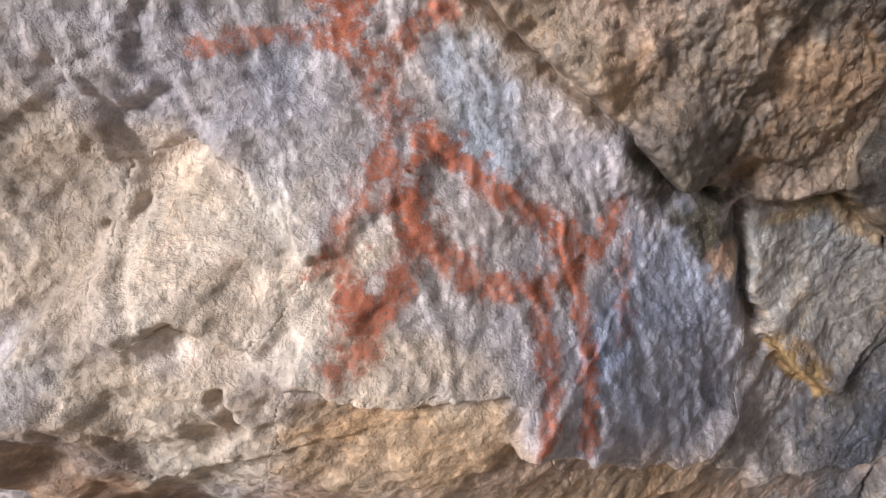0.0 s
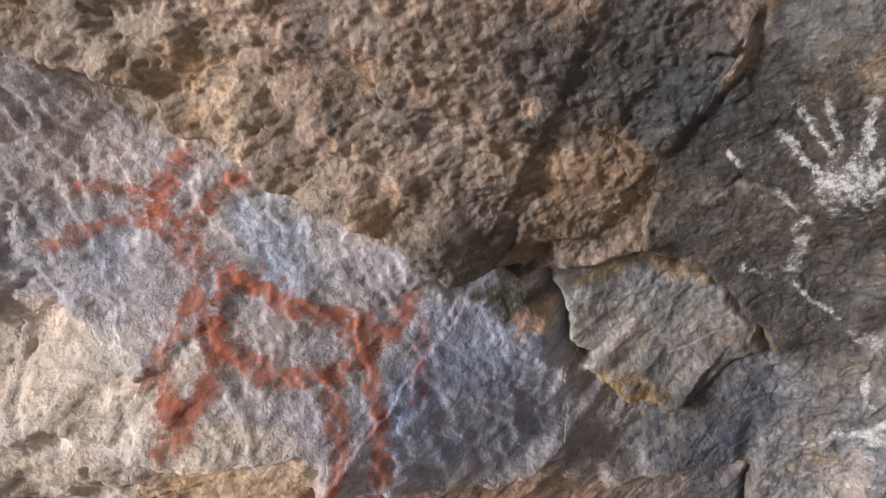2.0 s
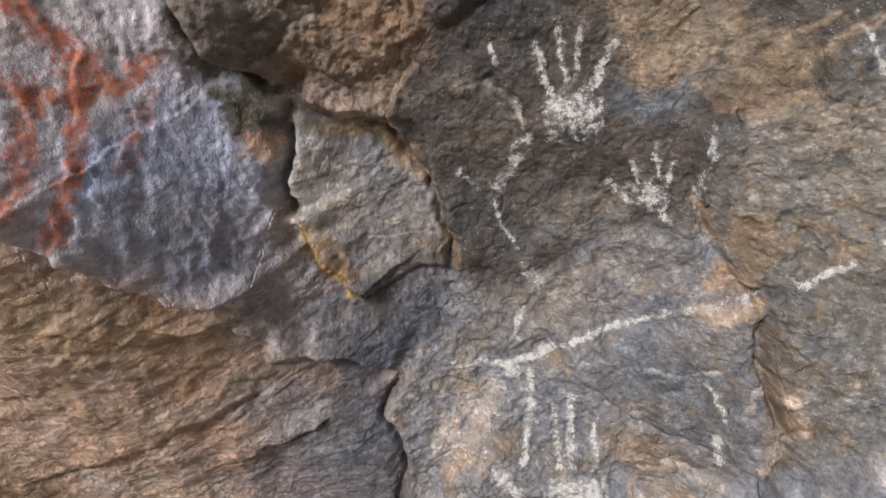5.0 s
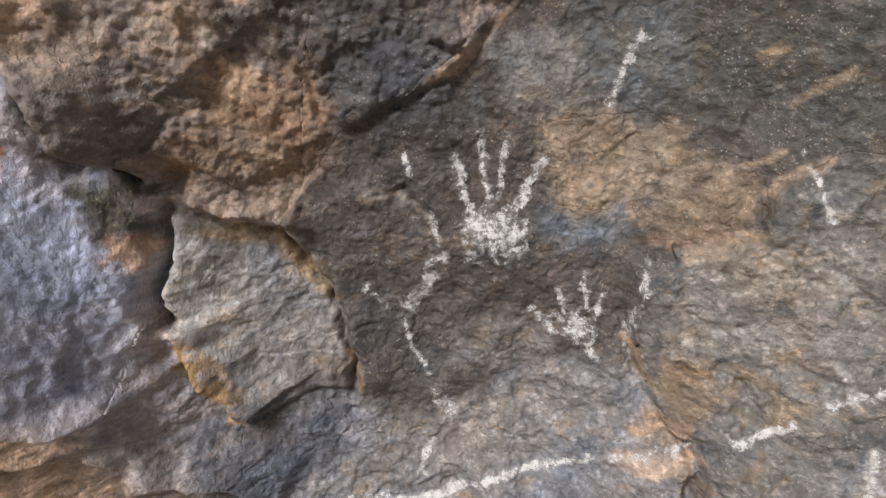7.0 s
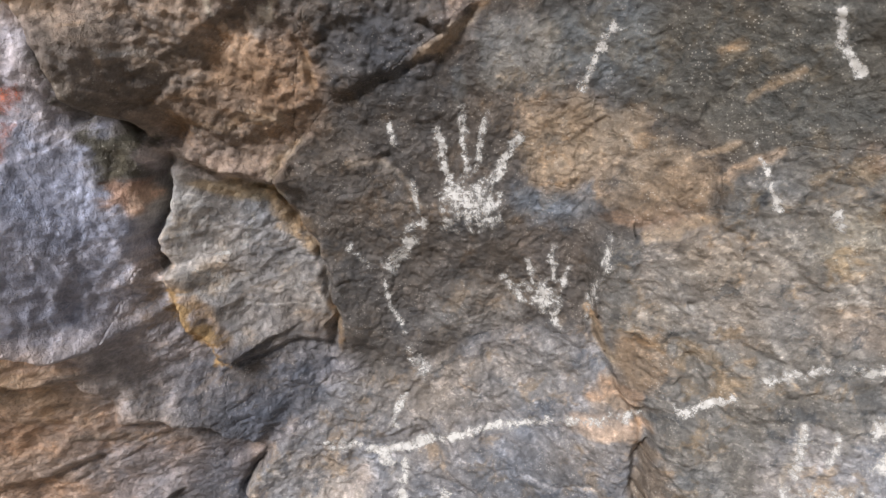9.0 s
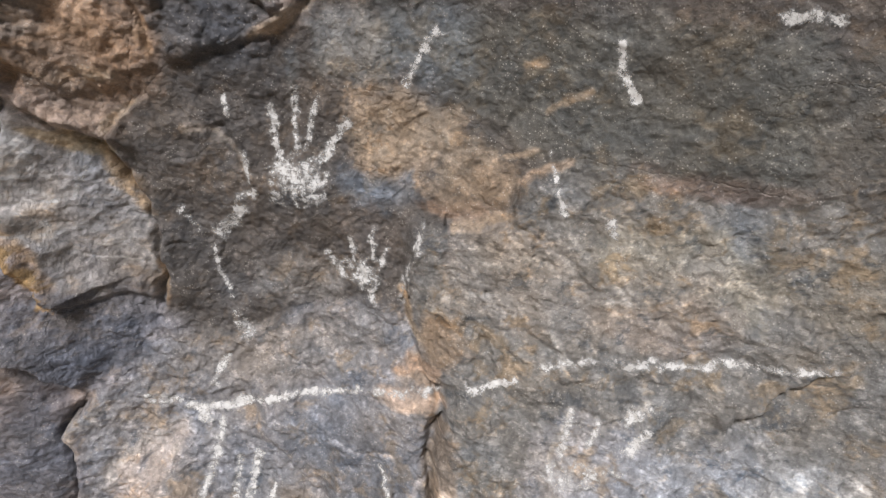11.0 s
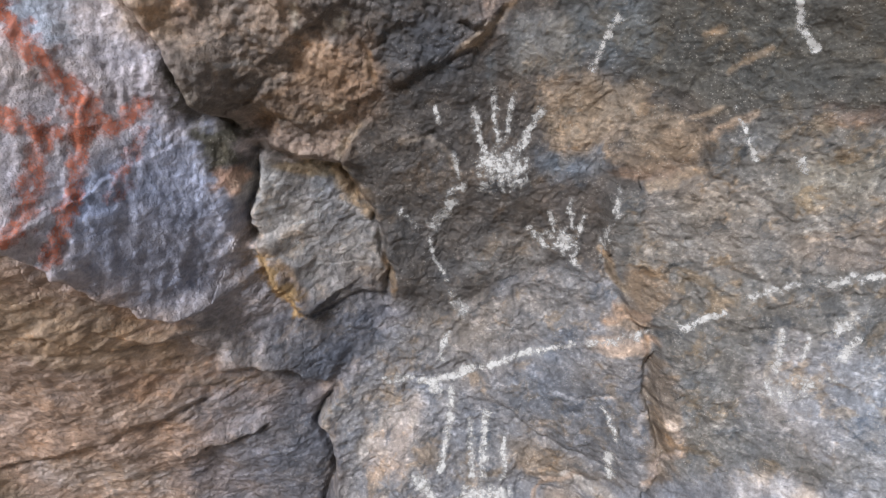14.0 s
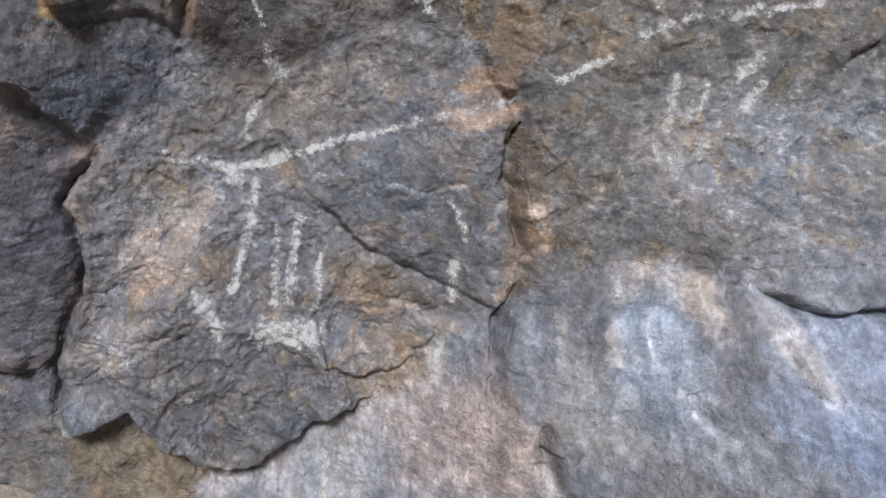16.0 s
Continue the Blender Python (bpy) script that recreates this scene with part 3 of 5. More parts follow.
stain_shade(1.020, 1.155, 0.047, 0.044, -19, (0.36, 0.34, 0.34), 0.7, 0.4)
stain_shade(0.849, 0.894, 0.060, 0.042, -53, (0.42, 0.4, 0.38), 0.7, 0.5)
# light on the right ridge, put into the colour
stain_shade(0.997, 1.037, 0.042, 0.017, -55, (0.6, 0.59, 0.62), 0.85, 0.2)
stain_shade(0.952, 0.914, 0.036, 0.036, -63, (0.4, 0.39, 0.39), 0.6, 0.6)
# light on the boulder's left-facing edge, painted pale
stain_shade(0.321, 0.952, 0.075, 0.026, 57, (0.5, 0.44, 0.38), 0.9, 0.3)
stain_shade(0.300, 0.792, 0.044, 0.025, 56, (0.46, 0.45, 0.44), 0.8, 0.3)
# shade of the boulder's down-facing lower facet, put into the colour
stain_shade(0.475, 0.763, 0.099, 0.062, 14, (0.15, 0.148, 0.152), 0.85, 0.4)
stain_shade(0.495, 0.937, 0.042, 0.059, -31, (0.2, 0.19, 0.18), 0.5, 0.7)
stain_shade(0.639, 0.853, 0.044, 0.044, 13, (0.36, 0.275, 0.21), 0.85, 0.4)
stain_shade(0.597, 0.938, 0.050, 0.029, -5, (0.3, 0.22, 0.145), 0.75, 0.7)
stain_shade(0.620, 1.070, 0.096, 0.057, 4, (0.15, 0.145, 0.15), 0.8, 0.6)
stain_shade(0.546, 1.241, 0.054, 0.053, 26, (0.23, 0.205, 0.185), 0.7, 0.4)
stain_shade(0.655, 1.194, 0.044, 0.014, 16, (0.42, 0.32, 0.24), 0.8, 0.5)
stain_shade(0.666, 1.243, 0.024, 0.018, -44, (0.32, 0.23, 0.15), 0.7, 0.4)
stain_shade(0.755, 1.088, 0.022, 0.012, -59, (0.34, 0.29, 0.25), 0.6, 0.4)
stain_shade(0.271, 0.996, 0.066, 0.036, 10, (0.28, 0.25, 0.225), 0.6, 0.5)
stain_shade(0.733, 1.089, 0.060, 0.014, -67, (0.24, 0.175, 0.11), 0.8, 0.3)
stain_shade(0.411, 1.027, 0.030, 0.022, 104, (0.3, 0.27, 0.24), 0.5, 0.5)
stain_shade(0.199, 1.137, 0.053, 0.049, 5, (0.13, 0.13, 0.14), 0.7, 0.6)
stain_shade(-0.132, 1.210, 0.181, 0.048, -32, (0.34, 0.235, 0.145), 0.85, 0.4)
stain_shade(-0.180, 1.387, 0.058, 0.023, -23, (0.52, 0.38, 0.24), 0.95, 0.2)
stain_shade(-0.195, 1.371, 0.081, 0.028, -28, (0.46, 0.33, 0.21), 0.9, 0.3)
stain_shade(-0.089, 1.215, 0.082, 0.040, -33, (0.3, 0.205, 0.125), 0.85, 0.4)
stain_shade(-0.013, 1.179, 0.044, 0.009, -6, (0.44, 0.31, 0.21), 0.75, 0.4)
stain_shade(-0.128, 0.840, 0.109, 0.052, -26, (0.32, 0.26, 0.22), 0.8, 0.4)
stain_shade(0.142, 1.117, 0.056, 0.036, -6, (0.19, 0.18, 0.18), 0.8, 0.5)
stain_shade(0.107, 1.206, 0.073, 0.054, -52, (0.37, 0.33, 0.34), 0.8, 0.4)
# dark bluish tone in the apron's hollow
stain_shade(0.232, 1.134, 0.055, 0.041, -31, (0.13, 0.135, 0.15), 0.85, 0.4)
stain_shade(0.170, 0.875, 0.082, 0.075, -52, (0.19, 0.175, 0.18), 0.75, 0.4)
stain_shade(0.110, 0.957, 0.045, 0.028, -56, (0.32, 0.29, 0.29), 0.7, 0.5)
stain_shade(-0.164, 0.692, 0.170, 0.047, -22, (0.2, 0.165, 0.1), 0.85, 0.4)
stain_shade(-0.457, 1.189, 0.047, 0.012, -42, (0.58, 0.46, 0.34), 0.9, 0.3)
stain_shade(-0.019, 1.021, 0.093, 0.028, -10, (0.3, 0.24, 0.2), 0.6, 0.5)
stain_shade(0.094, 1.057, 0.100, 0.012, -9, (0.22, 0.16, 0.11), 0.8, 0.3)
stain_shade(0.422, 0.699, 0.112, 0.051, 8, (0.2, 0.19, 0.19), 0.5, 0.5)
stain_shade(0.097, 1.112, 0.098, 0.039, -29, (0.28, 0.25, 0.24), 0.6, 0.5)
stain_shade(-0.373, 1.448, 0.043, 0.027, -87, (0.3, 0.2, 0.14), 0.8, 0.4)
stain_shade(0.018, 1.181, 0.012, 0.005, 14, (0.45, 0.3, 0.2), 0.7, 0.4)
stain_shade(0.125, 1.148, 0.046, 0.041, -42, (0.3, 0.265, 0.26), 0.6, 0.6)
stain_shade(0.132, 0.910, 0.158, 0.100, -59, (0.19, 0.172, 0.175), 0.8, 0.3)
# lobe and apron darkened a second time
stain_shade(0.166, 0.893, 0.096, 0.062, -78, (0.13, 0.13, 0.15), 0.85, 0.3)
stain_shade(0.187, 1.128, 0.069, 0.076, 57, (0.105, 0.105, 0.12), 0.85, 0.4)
stain_shade(0.220, 0.605, 0.077, 0.066, -61, (0.15, 0.145, 0.145), 0.85, 0.2)
stain_shade(0.064, 1.391, 0.017, 0.010, -87, (0.58, 0.38, 0.26), 0.85, 0.2)
# top right darkened further, shade in the colour
stain_shade(0.694, 1.644, 0.077, 0.076, -22, (0.12, 0.108, 0.09), 0.75, 0.4)
stain_shade(0.983, 1.730, 0.077, 0.063, -4, (0.11, 0.098, 0.08), 0.8, 0.3)
# flank darkened once more, shade in the colour
stain_shade(0.272, 1.612, 0.101, 0.066, -87, (0.085, 0.08, 0.078), 0.85, 0.3)
stain_shade(0.112, 0.654, 0.126, 0.101, -68, (0.15, 0.145, 0.15), 0.85, 0.2)
stain_shade(0.132, 0.875, 0.095, 0.053, -69, (0.15, 0.145, 0.155), 0.8, 0.2)

PATCHES = []


def patch(line, colour, strength, edge):
    """A patch of another colour, at places shade put into the stone, with a ragged outline."""
    PATCHES.append((line, colour, strength, edge))


patch([(-0.318, 1.651), (-0.287, 1.653), (-0.276, 1.628), (-0.262, 1.607), (-0.247, 1.599), (-0.237, 1.568), (-0.226, 1.543), (-0.212, 1.527), (-0.198, 1.543), (-0.179, 1.540), (-0.178, 1.516), (-0.195, 1.498), (-0.212, 1.467), (-0.188, 1.427), (-0.218, 1.443), (-0.247, 1.460), (-0.267, 1.488), (-0.286, 1.506), (-0.314, 1.520), (-0.325, 1.545), (-0.328, 1.582), (-0.318, 1.606)], (0.60, 0.505, 0.425), 0.85, 0.006)
patch([(-0.357, 1.691), (-0.333, 1.674), (-0.317, 1.654), (-0.320, 1.607), (-0.329, 1.579), (-0.325, 1.545), (-0.317, 1.515), (-0.312, 1.458), (-0.342, 1.468), (-0.371, 1.525), (-0.388, 1.555)], (0.45, 0.36, 0.28), 0.75, 0.006)
patch([(-0.328, 1.519), (-0.268, 1.485), (-0.248, 1.456), (-0.270, 1.378), (-0.343, 1.402), (-0.360, 1.472), (-0.364, 1.500)], (0.53, 0.43, 0.335), 0.75, 0.006)
patch([(-0.251, 1.448), (-0.210, 1.423), (-0.157, 1.404), (-0.113, 1.372), (-0.133, 1.340), (-0.181, 1.322), (-0.254, 1.348), (-0.285, 1.379)], (0.42, 0.295, 0.195), 0.85, 0.004)
patch([(-0.132, 1.611), (-0.104, 1.608), (-0.094, 1.572), (-0.094, 1.545), (-0.118, 1.549), (-0.129, 1.575)], (0.36, 0.4, 0.47), 0.8, 0.006)
patch([(-0.133, 1.668), (-0.109, 1.666), (-0.106, 1.639), (-0.127, 1.636)], (0.38, 0.4, 0.44), 0.7, 0.006)
# bluish shade painted where the slab turns right
patch([(-0.027, 1.431), (0.016, 1.408), (0.041, 1.347), (0.047, 1.248), (-0.009, 1.239), (-0.047, 1.278), (-0.051, 1.368)], (0.27, 0.265, 0.31), 0.7, 0.012)
# the crevice's darkness painted onto the slab beside it
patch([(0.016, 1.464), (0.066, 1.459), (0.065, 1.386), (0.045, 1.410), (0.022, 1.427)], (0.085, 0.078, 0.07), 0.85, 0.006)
patch([(0.048, 1.413), (0.065, 1.404), (0.062, 1.381), (0.048, 1.387)], (0.4, 0.25, 0.18), 0.8, 0.003)
patch([(0.088, 1.406), (0.111, 1.409), (0.115, 1.374), (0.104, 1.342), (0.086, 1.351)], (0.33, 0.32, 0.31), 0.85, 0.004)
patch([(0.093, 1.288), (0.112, 1.268), (0.145, 1.219), (0.164, 1.174), (0.152, 1.175), (0.122, 1.212), (0.102, 1.247)], (0.28, 0.18, 0.08), 0.95, 0.002)
patch([(0.126, 1.420), (0.192, 1.417), (0.229, 1.368), (0.251, 1.339), (0.241, 1.330), (0.217, 1.359), (0.185, 1.401), (0.126, 1.410)], (0.3, 0.21, 0.12), 0.8, 0.004)
# painted shade on the down-turned underside of the overhang
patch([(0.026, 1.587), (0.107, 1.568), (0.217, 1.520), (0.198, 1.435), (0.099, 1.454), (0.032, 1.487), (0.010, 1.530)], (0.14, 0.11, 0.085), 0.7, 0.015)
# the flank turned from the light, its shade put into the colour
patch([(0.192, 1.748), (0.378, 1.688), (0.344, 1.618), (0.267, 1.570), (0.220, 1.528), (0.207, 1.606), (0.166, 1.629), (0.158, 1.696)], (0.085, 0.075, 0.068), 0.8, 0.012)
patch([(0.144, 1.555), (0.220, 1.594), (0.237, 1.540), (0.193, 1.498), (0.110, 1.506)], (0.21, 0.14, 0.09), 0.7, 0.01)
# deepest painted shade of the flank
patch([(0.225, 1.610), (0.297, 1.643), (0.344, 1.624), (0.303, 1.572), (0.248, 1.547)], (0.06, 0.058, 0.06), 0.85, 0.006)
# painted shade low on the overhang's left
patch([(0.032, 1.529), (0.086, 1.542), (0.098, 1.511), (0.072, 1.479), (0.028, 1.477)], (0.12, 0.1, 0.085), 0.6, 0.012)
patch([(0.227, 1.489), (0.311, 1.486), (0.388, 1.397), (0.514, 1.439), (0.579, 1.465), (0.593, 1.370), (0.574, 1.316), (0.480, 1.265), (0.402, 1.192), (0.330, 1.176), (0.293, 1.249), (0.257, 1.356), (0.204, 1.425)], (0.075, 0.065, 0.057), 0.75, 0.006)
patch([(0.410, 1.293), (0.467, 1.338), (0.525, 1.326), (0.518, 1.291), (0.453, 1.251), (0.420, 1.228)], (0.14, 0.125, 0.11), 0.8, 0.004)
patch([(0.480, 1.573), (0.541, 1.600), (0.595, 1.596), (0.611, 1.556), (0.566, 1.523), (0.556, 1.488), (0.504, 1.492), (0.477, 1.528)], (0.25, 0.19, 0.13), 0.65, 0.006)
patch([(0.598, 1.489), (0.644, 1.550), (0.687, 1.553), (0.694, 1.507), (0.635, 1.466)], (0.19, 0.14, 0.095), 0.7, 0.005)
patch([(0.408, 1.662), (0.465, 1.670), (0.505, 1.625), (0.476, 1.591), (0.421, 1.589)], (0.17, 0.165, 0.155), 0.7, 0.01)
# shade of the leaning rock at top right, painted dark
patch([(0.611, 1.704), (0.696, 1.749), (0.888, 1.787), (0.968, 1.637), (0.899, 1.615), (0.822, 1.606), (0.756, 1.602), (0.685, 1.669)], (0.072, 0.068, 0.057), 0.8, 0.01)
patch([(0.813, 1.603), (0.893, 1.626), (0.945, 1.621), (0.905, 1.602), (0.829, 1.589)], (0.15, 0.095, 0.07), 0.35, 0.005)
patch([(0.648, 1.453), (0.713, 1.496), (0.791, 1.455), (0.908, 1.533), (0.967, 1.460), (0.818, 1.378), (0.725, 1.363), (0.657, 1.359)], (0.19, 0.16, 0.13), 0.6, 0.012)
patch([(0.642, 1.313), (0.682, 1.348), (0.707, 1.312), (0.701, 1.265), (0.669, 1.248)], (0.17, 0.115, 0.07), 0.85, 0.006)
patch([(0.637, 1.264), (0.689, 1.252), (0.686, 1.233), (0.636, 1.227)], (0.3, 0.2, 0.13), 0.8, 0.004)
patch([(0.499, 1.067), (0.681, 1.134), (0.737, 1.063), (0.704, 0.990), (0.612, 0.999), (0.549, 1.018)], (0.1, 0.1, 0.105), 0.75, 0.006)
# the boulder's lit left edge, brightness put into the colour
patch([(0.279, 0.898), (0.323, 0.975), (0.369, 1.024), (0.367, 0.971), (0.350, 0.894), (0.303, 0.852)], (0.3, 0.26, 0.235), 0.85, 0.006)
patch([(0.234, 0.771), (0.313, 0.840), (0.356, 0.836), (0.287, 0.765), (0.247, 0.734)], (0.27, 0.25, 0.24), 0.8, 0.006)
# lower facet painted darker, standing in for shade on its underside
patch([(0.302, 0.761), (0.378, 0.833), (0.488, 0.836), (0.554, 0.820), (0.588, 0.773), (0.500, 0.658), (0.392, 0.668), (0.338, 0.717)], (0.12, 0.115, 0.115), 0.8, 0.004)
patch([(0.567, 0.831), (0.637, 0.915), (0.679, 0.909), (0.676, 0.867), (0.635, 0.802), (0.590, 0.797)], (0.21, 0.175, 0.145), 0.7, 0.004)
patch([(0.517, 0.969), (0.619, 0.976), (0.724, 0.966), (0.691, 0.914), (0.592, 0.917), (0.531, 0.941)], (0.155, 0.125, 0.095), 0.6, 0.006)
patch([(0.662, 0.780), (0.748, 0.898), (0.804, 0.847), (0.836, 0.770), (0.694, 0.678)], (0.33, 0.27, 0.245), 0.75, 0.01)
patch([(0.833, 1.056), (0.891, 1.091), (0.936, 1.069), (0.944, 1.000), (0.916, 1.037), (0.872, 1.044), (0.848, 1.007)], (0.4, 0.37, 0.355), 0.85, 0.006)
# pale blue of the sky's light, painted on the foot rock
patch([(0.849, 1.001), (0.881, 1.048), (0.910, 1.009), (0.907, 0.943), (0.871, 0.931)], (0.27, 0.32, 0.39), 0.45, 0.006)
# sky-lit block below the right shelf, blue put into its colour
patch([(0.968, 1.080), (1.034, 1.082), (1.060, 1.087), (1.055, 0.964), (1.015, 0.989), (0.987, 1.037)], (0.3, 0.33, 0.4), 0.8, 0.006)
patch([(0.931, 1.263), (1.046, 1.360), (1.062, 1.115), (0.993, 1.082), (0.952, 1.105)], (0.22, 0.22, 0.225), 0.7, 0.01)
patch([(0.253, 0.645), (0.334, 0.695), (0.386, 0.656), (0.487, 0.650), (0.441, 0.616), (0.357, 0.578), (0.296, 0.581)], (0.15, 0.12, 0.08), 0.85, 0.004)
patch([(0.503, 0.645), (0.575, 0.734), (0.650, 0.800), (0.672, 0.742), (0.661, 0.662), (0.526, 0.616)], (0.34, 0.32, 0.31), 0.7, 0.008)
patch([(0.017, 0.893), (0.112, 0.954), (0.197, 0.960), (0.231, 0.874), (0.224, 0.768), (0.110, 0.706), (-0.007, 0.720), (-0.017, 0.822)], (0.12, 0.115, 0.125), 0.8, 0.01)
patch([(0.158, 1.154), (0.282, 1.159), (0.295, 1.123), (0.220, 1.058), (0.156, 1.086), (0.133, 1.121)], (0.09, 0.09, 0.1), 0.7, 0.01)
patch([(0.086, 1.266), (0.166, 1.162), (0.220, 1.127), (0.138, 1.116), (0.048, 1.149), (0.075, 1.222)], (0.24, 0.215, 0.21), 0.7, 0.01)
patch([(-0.070, 0.700), (0.048, 0.683), (0.077, 0.629), (0.008, 0.589), (-0.074, 0.598)], (0.15, 0.12, 0.075), 0.85, 0.006)
# painted shade continued left over the leaning top
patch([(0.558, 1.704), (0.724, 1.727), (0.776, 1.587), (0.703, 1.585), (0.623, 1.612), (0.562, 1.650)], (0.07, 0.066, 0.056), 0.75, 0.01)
patch([(0.460, 1.691), (0.566, 1.715), (0.600, 1.655), (0.551, 1.608), (0.499, 1.624)], (0.11, 0.12, 0.125), 0.7, 0.01)
patch([(0.475, 1.474), (0.579, 1.498), (0.591, 1.467), (0.516, 1.432)], (0.11, 0.12, 0.135), 0.7, 0.006)
patch([(0.649, 1.329), (0.664, 1.448), (0.734, 1.492), (0.794, 1.529), (0.842, 1.347), (0.724, 1.275)], (0.15, 0.135, 0.115), 0.6, 0.012)
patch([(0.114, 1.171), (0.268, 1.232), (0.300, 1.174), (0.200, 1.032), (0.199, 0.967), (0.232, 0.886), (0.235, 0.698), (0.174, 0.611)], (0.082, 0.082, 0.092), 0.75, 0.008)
patch([(0.174, 0.611), (0.238, 0.684), (0.281, 0.576), (0.190, 0.530)], (0.12, 0.11, 0.1), 0.7, 0.006)
patch([(0.694, 1.175), (0.717, 1.196), (0.758, 1.137), (0.764, 1.066), (0.754, 1.011), (0.739, 0.974), (0.740, 1.057), (0.712, 1.122)], (0.16, 0.12, 0.085), 0.8, 0.004)
patch([(0.090, 1.292), (0.114, 1.275), (0.147, 1.229), (0.170, 1.170), (0.149, 1.166), (0.120, 1.207), (0.099, 1.247)], (0.28, 0.18, 0.08), 0.95, 0.002)
# moss olive and the shadow beneath the overhang, painted as one dark patch
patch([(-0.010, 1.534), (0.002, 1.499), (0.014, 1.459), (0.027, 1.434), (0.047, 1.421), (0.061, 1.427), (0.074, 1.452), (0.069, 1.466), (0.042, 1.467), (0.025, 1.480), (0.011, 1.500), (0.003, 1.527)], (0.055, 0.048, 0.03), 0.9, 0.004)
patch([(0.303, 1.149), (0.486, 1.232), (0.598, 1.298), (0.626, 1.253), (0.568, 1.169), (0.430, 1.107), (0.327, 1.075)], (0.17, 0.15, 0.13), 0.6, 0.01)

STREAKS = []


def streak(line, half, colour, strength):
    """A thin vein, dribble of mineral, worn edge or painted-in lit edge along a line."""
    STREAKS.append((line, half, colour, strength))


streak([(0.091, 1.327), (0.114, 1.332), (0.149, 1.338), (0.169, 1.358)], 0.0022, (0.38, 0.36, 0.34), 0.7)
streak([(0.110, 1.322), (0.132, 1.301), (0.158, 1.283)], 0.0022, (0.38, 0.36, 0.34), 0.7)
streak([(0.118, 1.367), (0.148, 1.352)], 0.0022, (0.38, 0.36, 0.34), 0.7)
streak([(0.198, 1.277), (0.235, 1.283)], 0.0022, (0.38, 0.36, 0.34), 0.7)
streak([(0.109, 1.277), (0.153, 1.284), (0.183, 1.307)], 0.0022, (0.38, 0.36, 0.34), 0.7)
streak([(0.156, 1.257), (0.200, 1.256), (0.257, 1.258)], 0.0022, (0.38, 0.36, 0.34), 0.7)
# pale tan lines that paint the light catching on rock edges
streak([(0.276, 1.468), (0.312, 1.476), (0.339, 1.462), (0.363, 1.430)], 0.0045, (0.22, 0.18, 0.14), 0.75)
streak([(0.197, 1.436), (0.204, 1.463), (0.218, 1.486)], 0.0045, (0.27, 0.21, 0.15), 0.75)
streak([(0.335, 1.600), (0.361, 1.622), (0.380, 1.651), (0.398, 1.684)], 0.0045, (0.29, 0.21, 0.14), 0.75)
streak([(0.175, 1.496), (0.199, 1.512)], 0.0045, (0.27, 0.21, 0.15), 0.75)
streak([(0.128, 1.622), (0.132, 1.604)], 0.0045, (0.3, 0.27, 0.22), 0.75)
streak([(0.184, 1.606), (0.192, 1.625)], 0.0045, (0.36, 0.32, 0.26), 0.75)
streak([(0.052, 1.542), (0.077, 1.553)], 0.0045, (0.28, 0.26, 0.24), 0.75)
streak([(0.708, 1.557), (0.723, 1.572), (0.736, 1.583)], 0.0045, (0.28, 0.21, 0.15), 0.75)
streak([(0.692, 1.539), (0.708, 1.559)], 0.0045, (0.28, 0.21, 0.15), 0.75)
streak([(0.670, 1.567), (0.699, 1.581)], 0.0045, (0.27, 0.21, 0.15), 0.75)
streak([(0.695, 1.632), (0.721, 1.667)], 0.0045, (0.2, 0.15, 0.1), 0.75)
streak([(0.649, 1.674), (0.668, 1.684)], 0.0045, (0.24, 0.18, 0.12), 0.75)
streak([(0.637, 1.455), (0.660, 1.469), (0.692, 1.497)], 0.0045, (0.26, 0.2, 0.14), 0.75)
streak([(0.610, 1.342), (0.627, 1.308), (0.649, 1.287)], 0.0045, (0.25, 0.18, 0.11), 0.75)
streak([(0.217, 1.582), (0.220, 1.560), (0.226, 1.547)], 0.0045, (0.3, 0.2, 0.12), 0.75)
streak([(0.099, 1.511), (0.144, 1.544), (0.179, 1.555)], 0.0045, (0.24, 0.16, 0.1), 0.75)
streak([(0.100, 1.491), (0.143, 1.487), (0.183, 1.512)], 0.0045, (0.24, 0.17, 0.11), 0.75)
streak([(0.631, 0.938), (0.669, 0.927), (0.702, 0.929)], 0.005, (0.33, 0.29, 0.25), 0.75)
streak([(0.735, 0.988), (0.753, 1.040), (0.766, 1.059)], 0.005, (0.3, 0.24, 0.2), 0.75)
streak([(0.332, 0.784), (0.376, 0.844), (0.408, 0.858)], 0.005, (0.28, 0.26, 0.25), 0.75)
streak([(0.746, 1.108), (0.761, 1.080)], 0.008, (0.3, 0.25, 0.21), 0.5)
streak([(0.852, 0.994), (0.855, 0.956)], 0.005, (0.42, 0.4, 0.38), 0.75)
streak([(0.690, 0.890), (0.702, 0.849)], 0.005, (0.42, 0.39, 0.36), 0.75)
streak([(0.806, 0.981), (0.809, 0.928)], 0.005, (0.36, 0.33, 0.31), 0.75)
streak([(0.881, 1.027), (0.896, 0.949)], 0.006, (0.42, 0.44, 0.48), 0.75)
streak([(0.813, 0.795), (0.843, 0.784)], 0.009, (0.45, 0.42, 0.4), 0.75)
streak([(0.918, 0.946), (0.937, 0.925), (0.955, 0.914)], 0.006, (0.45, 0.44, 0.45), 0.75)
# lit crest of the right ridge, painted pale
streak([(0.969, 1.091), (0.986, 1.061), (1.002, 1.025), (1.018, 0.988)], 0.009, (0.46, 0.45, 0.47), 0.75)
streak([(0.574, 0.828), (0.596, 0.902), (0.646, 0.935)], 0.004, (0.3, 0.22, 0.16), 0.75)
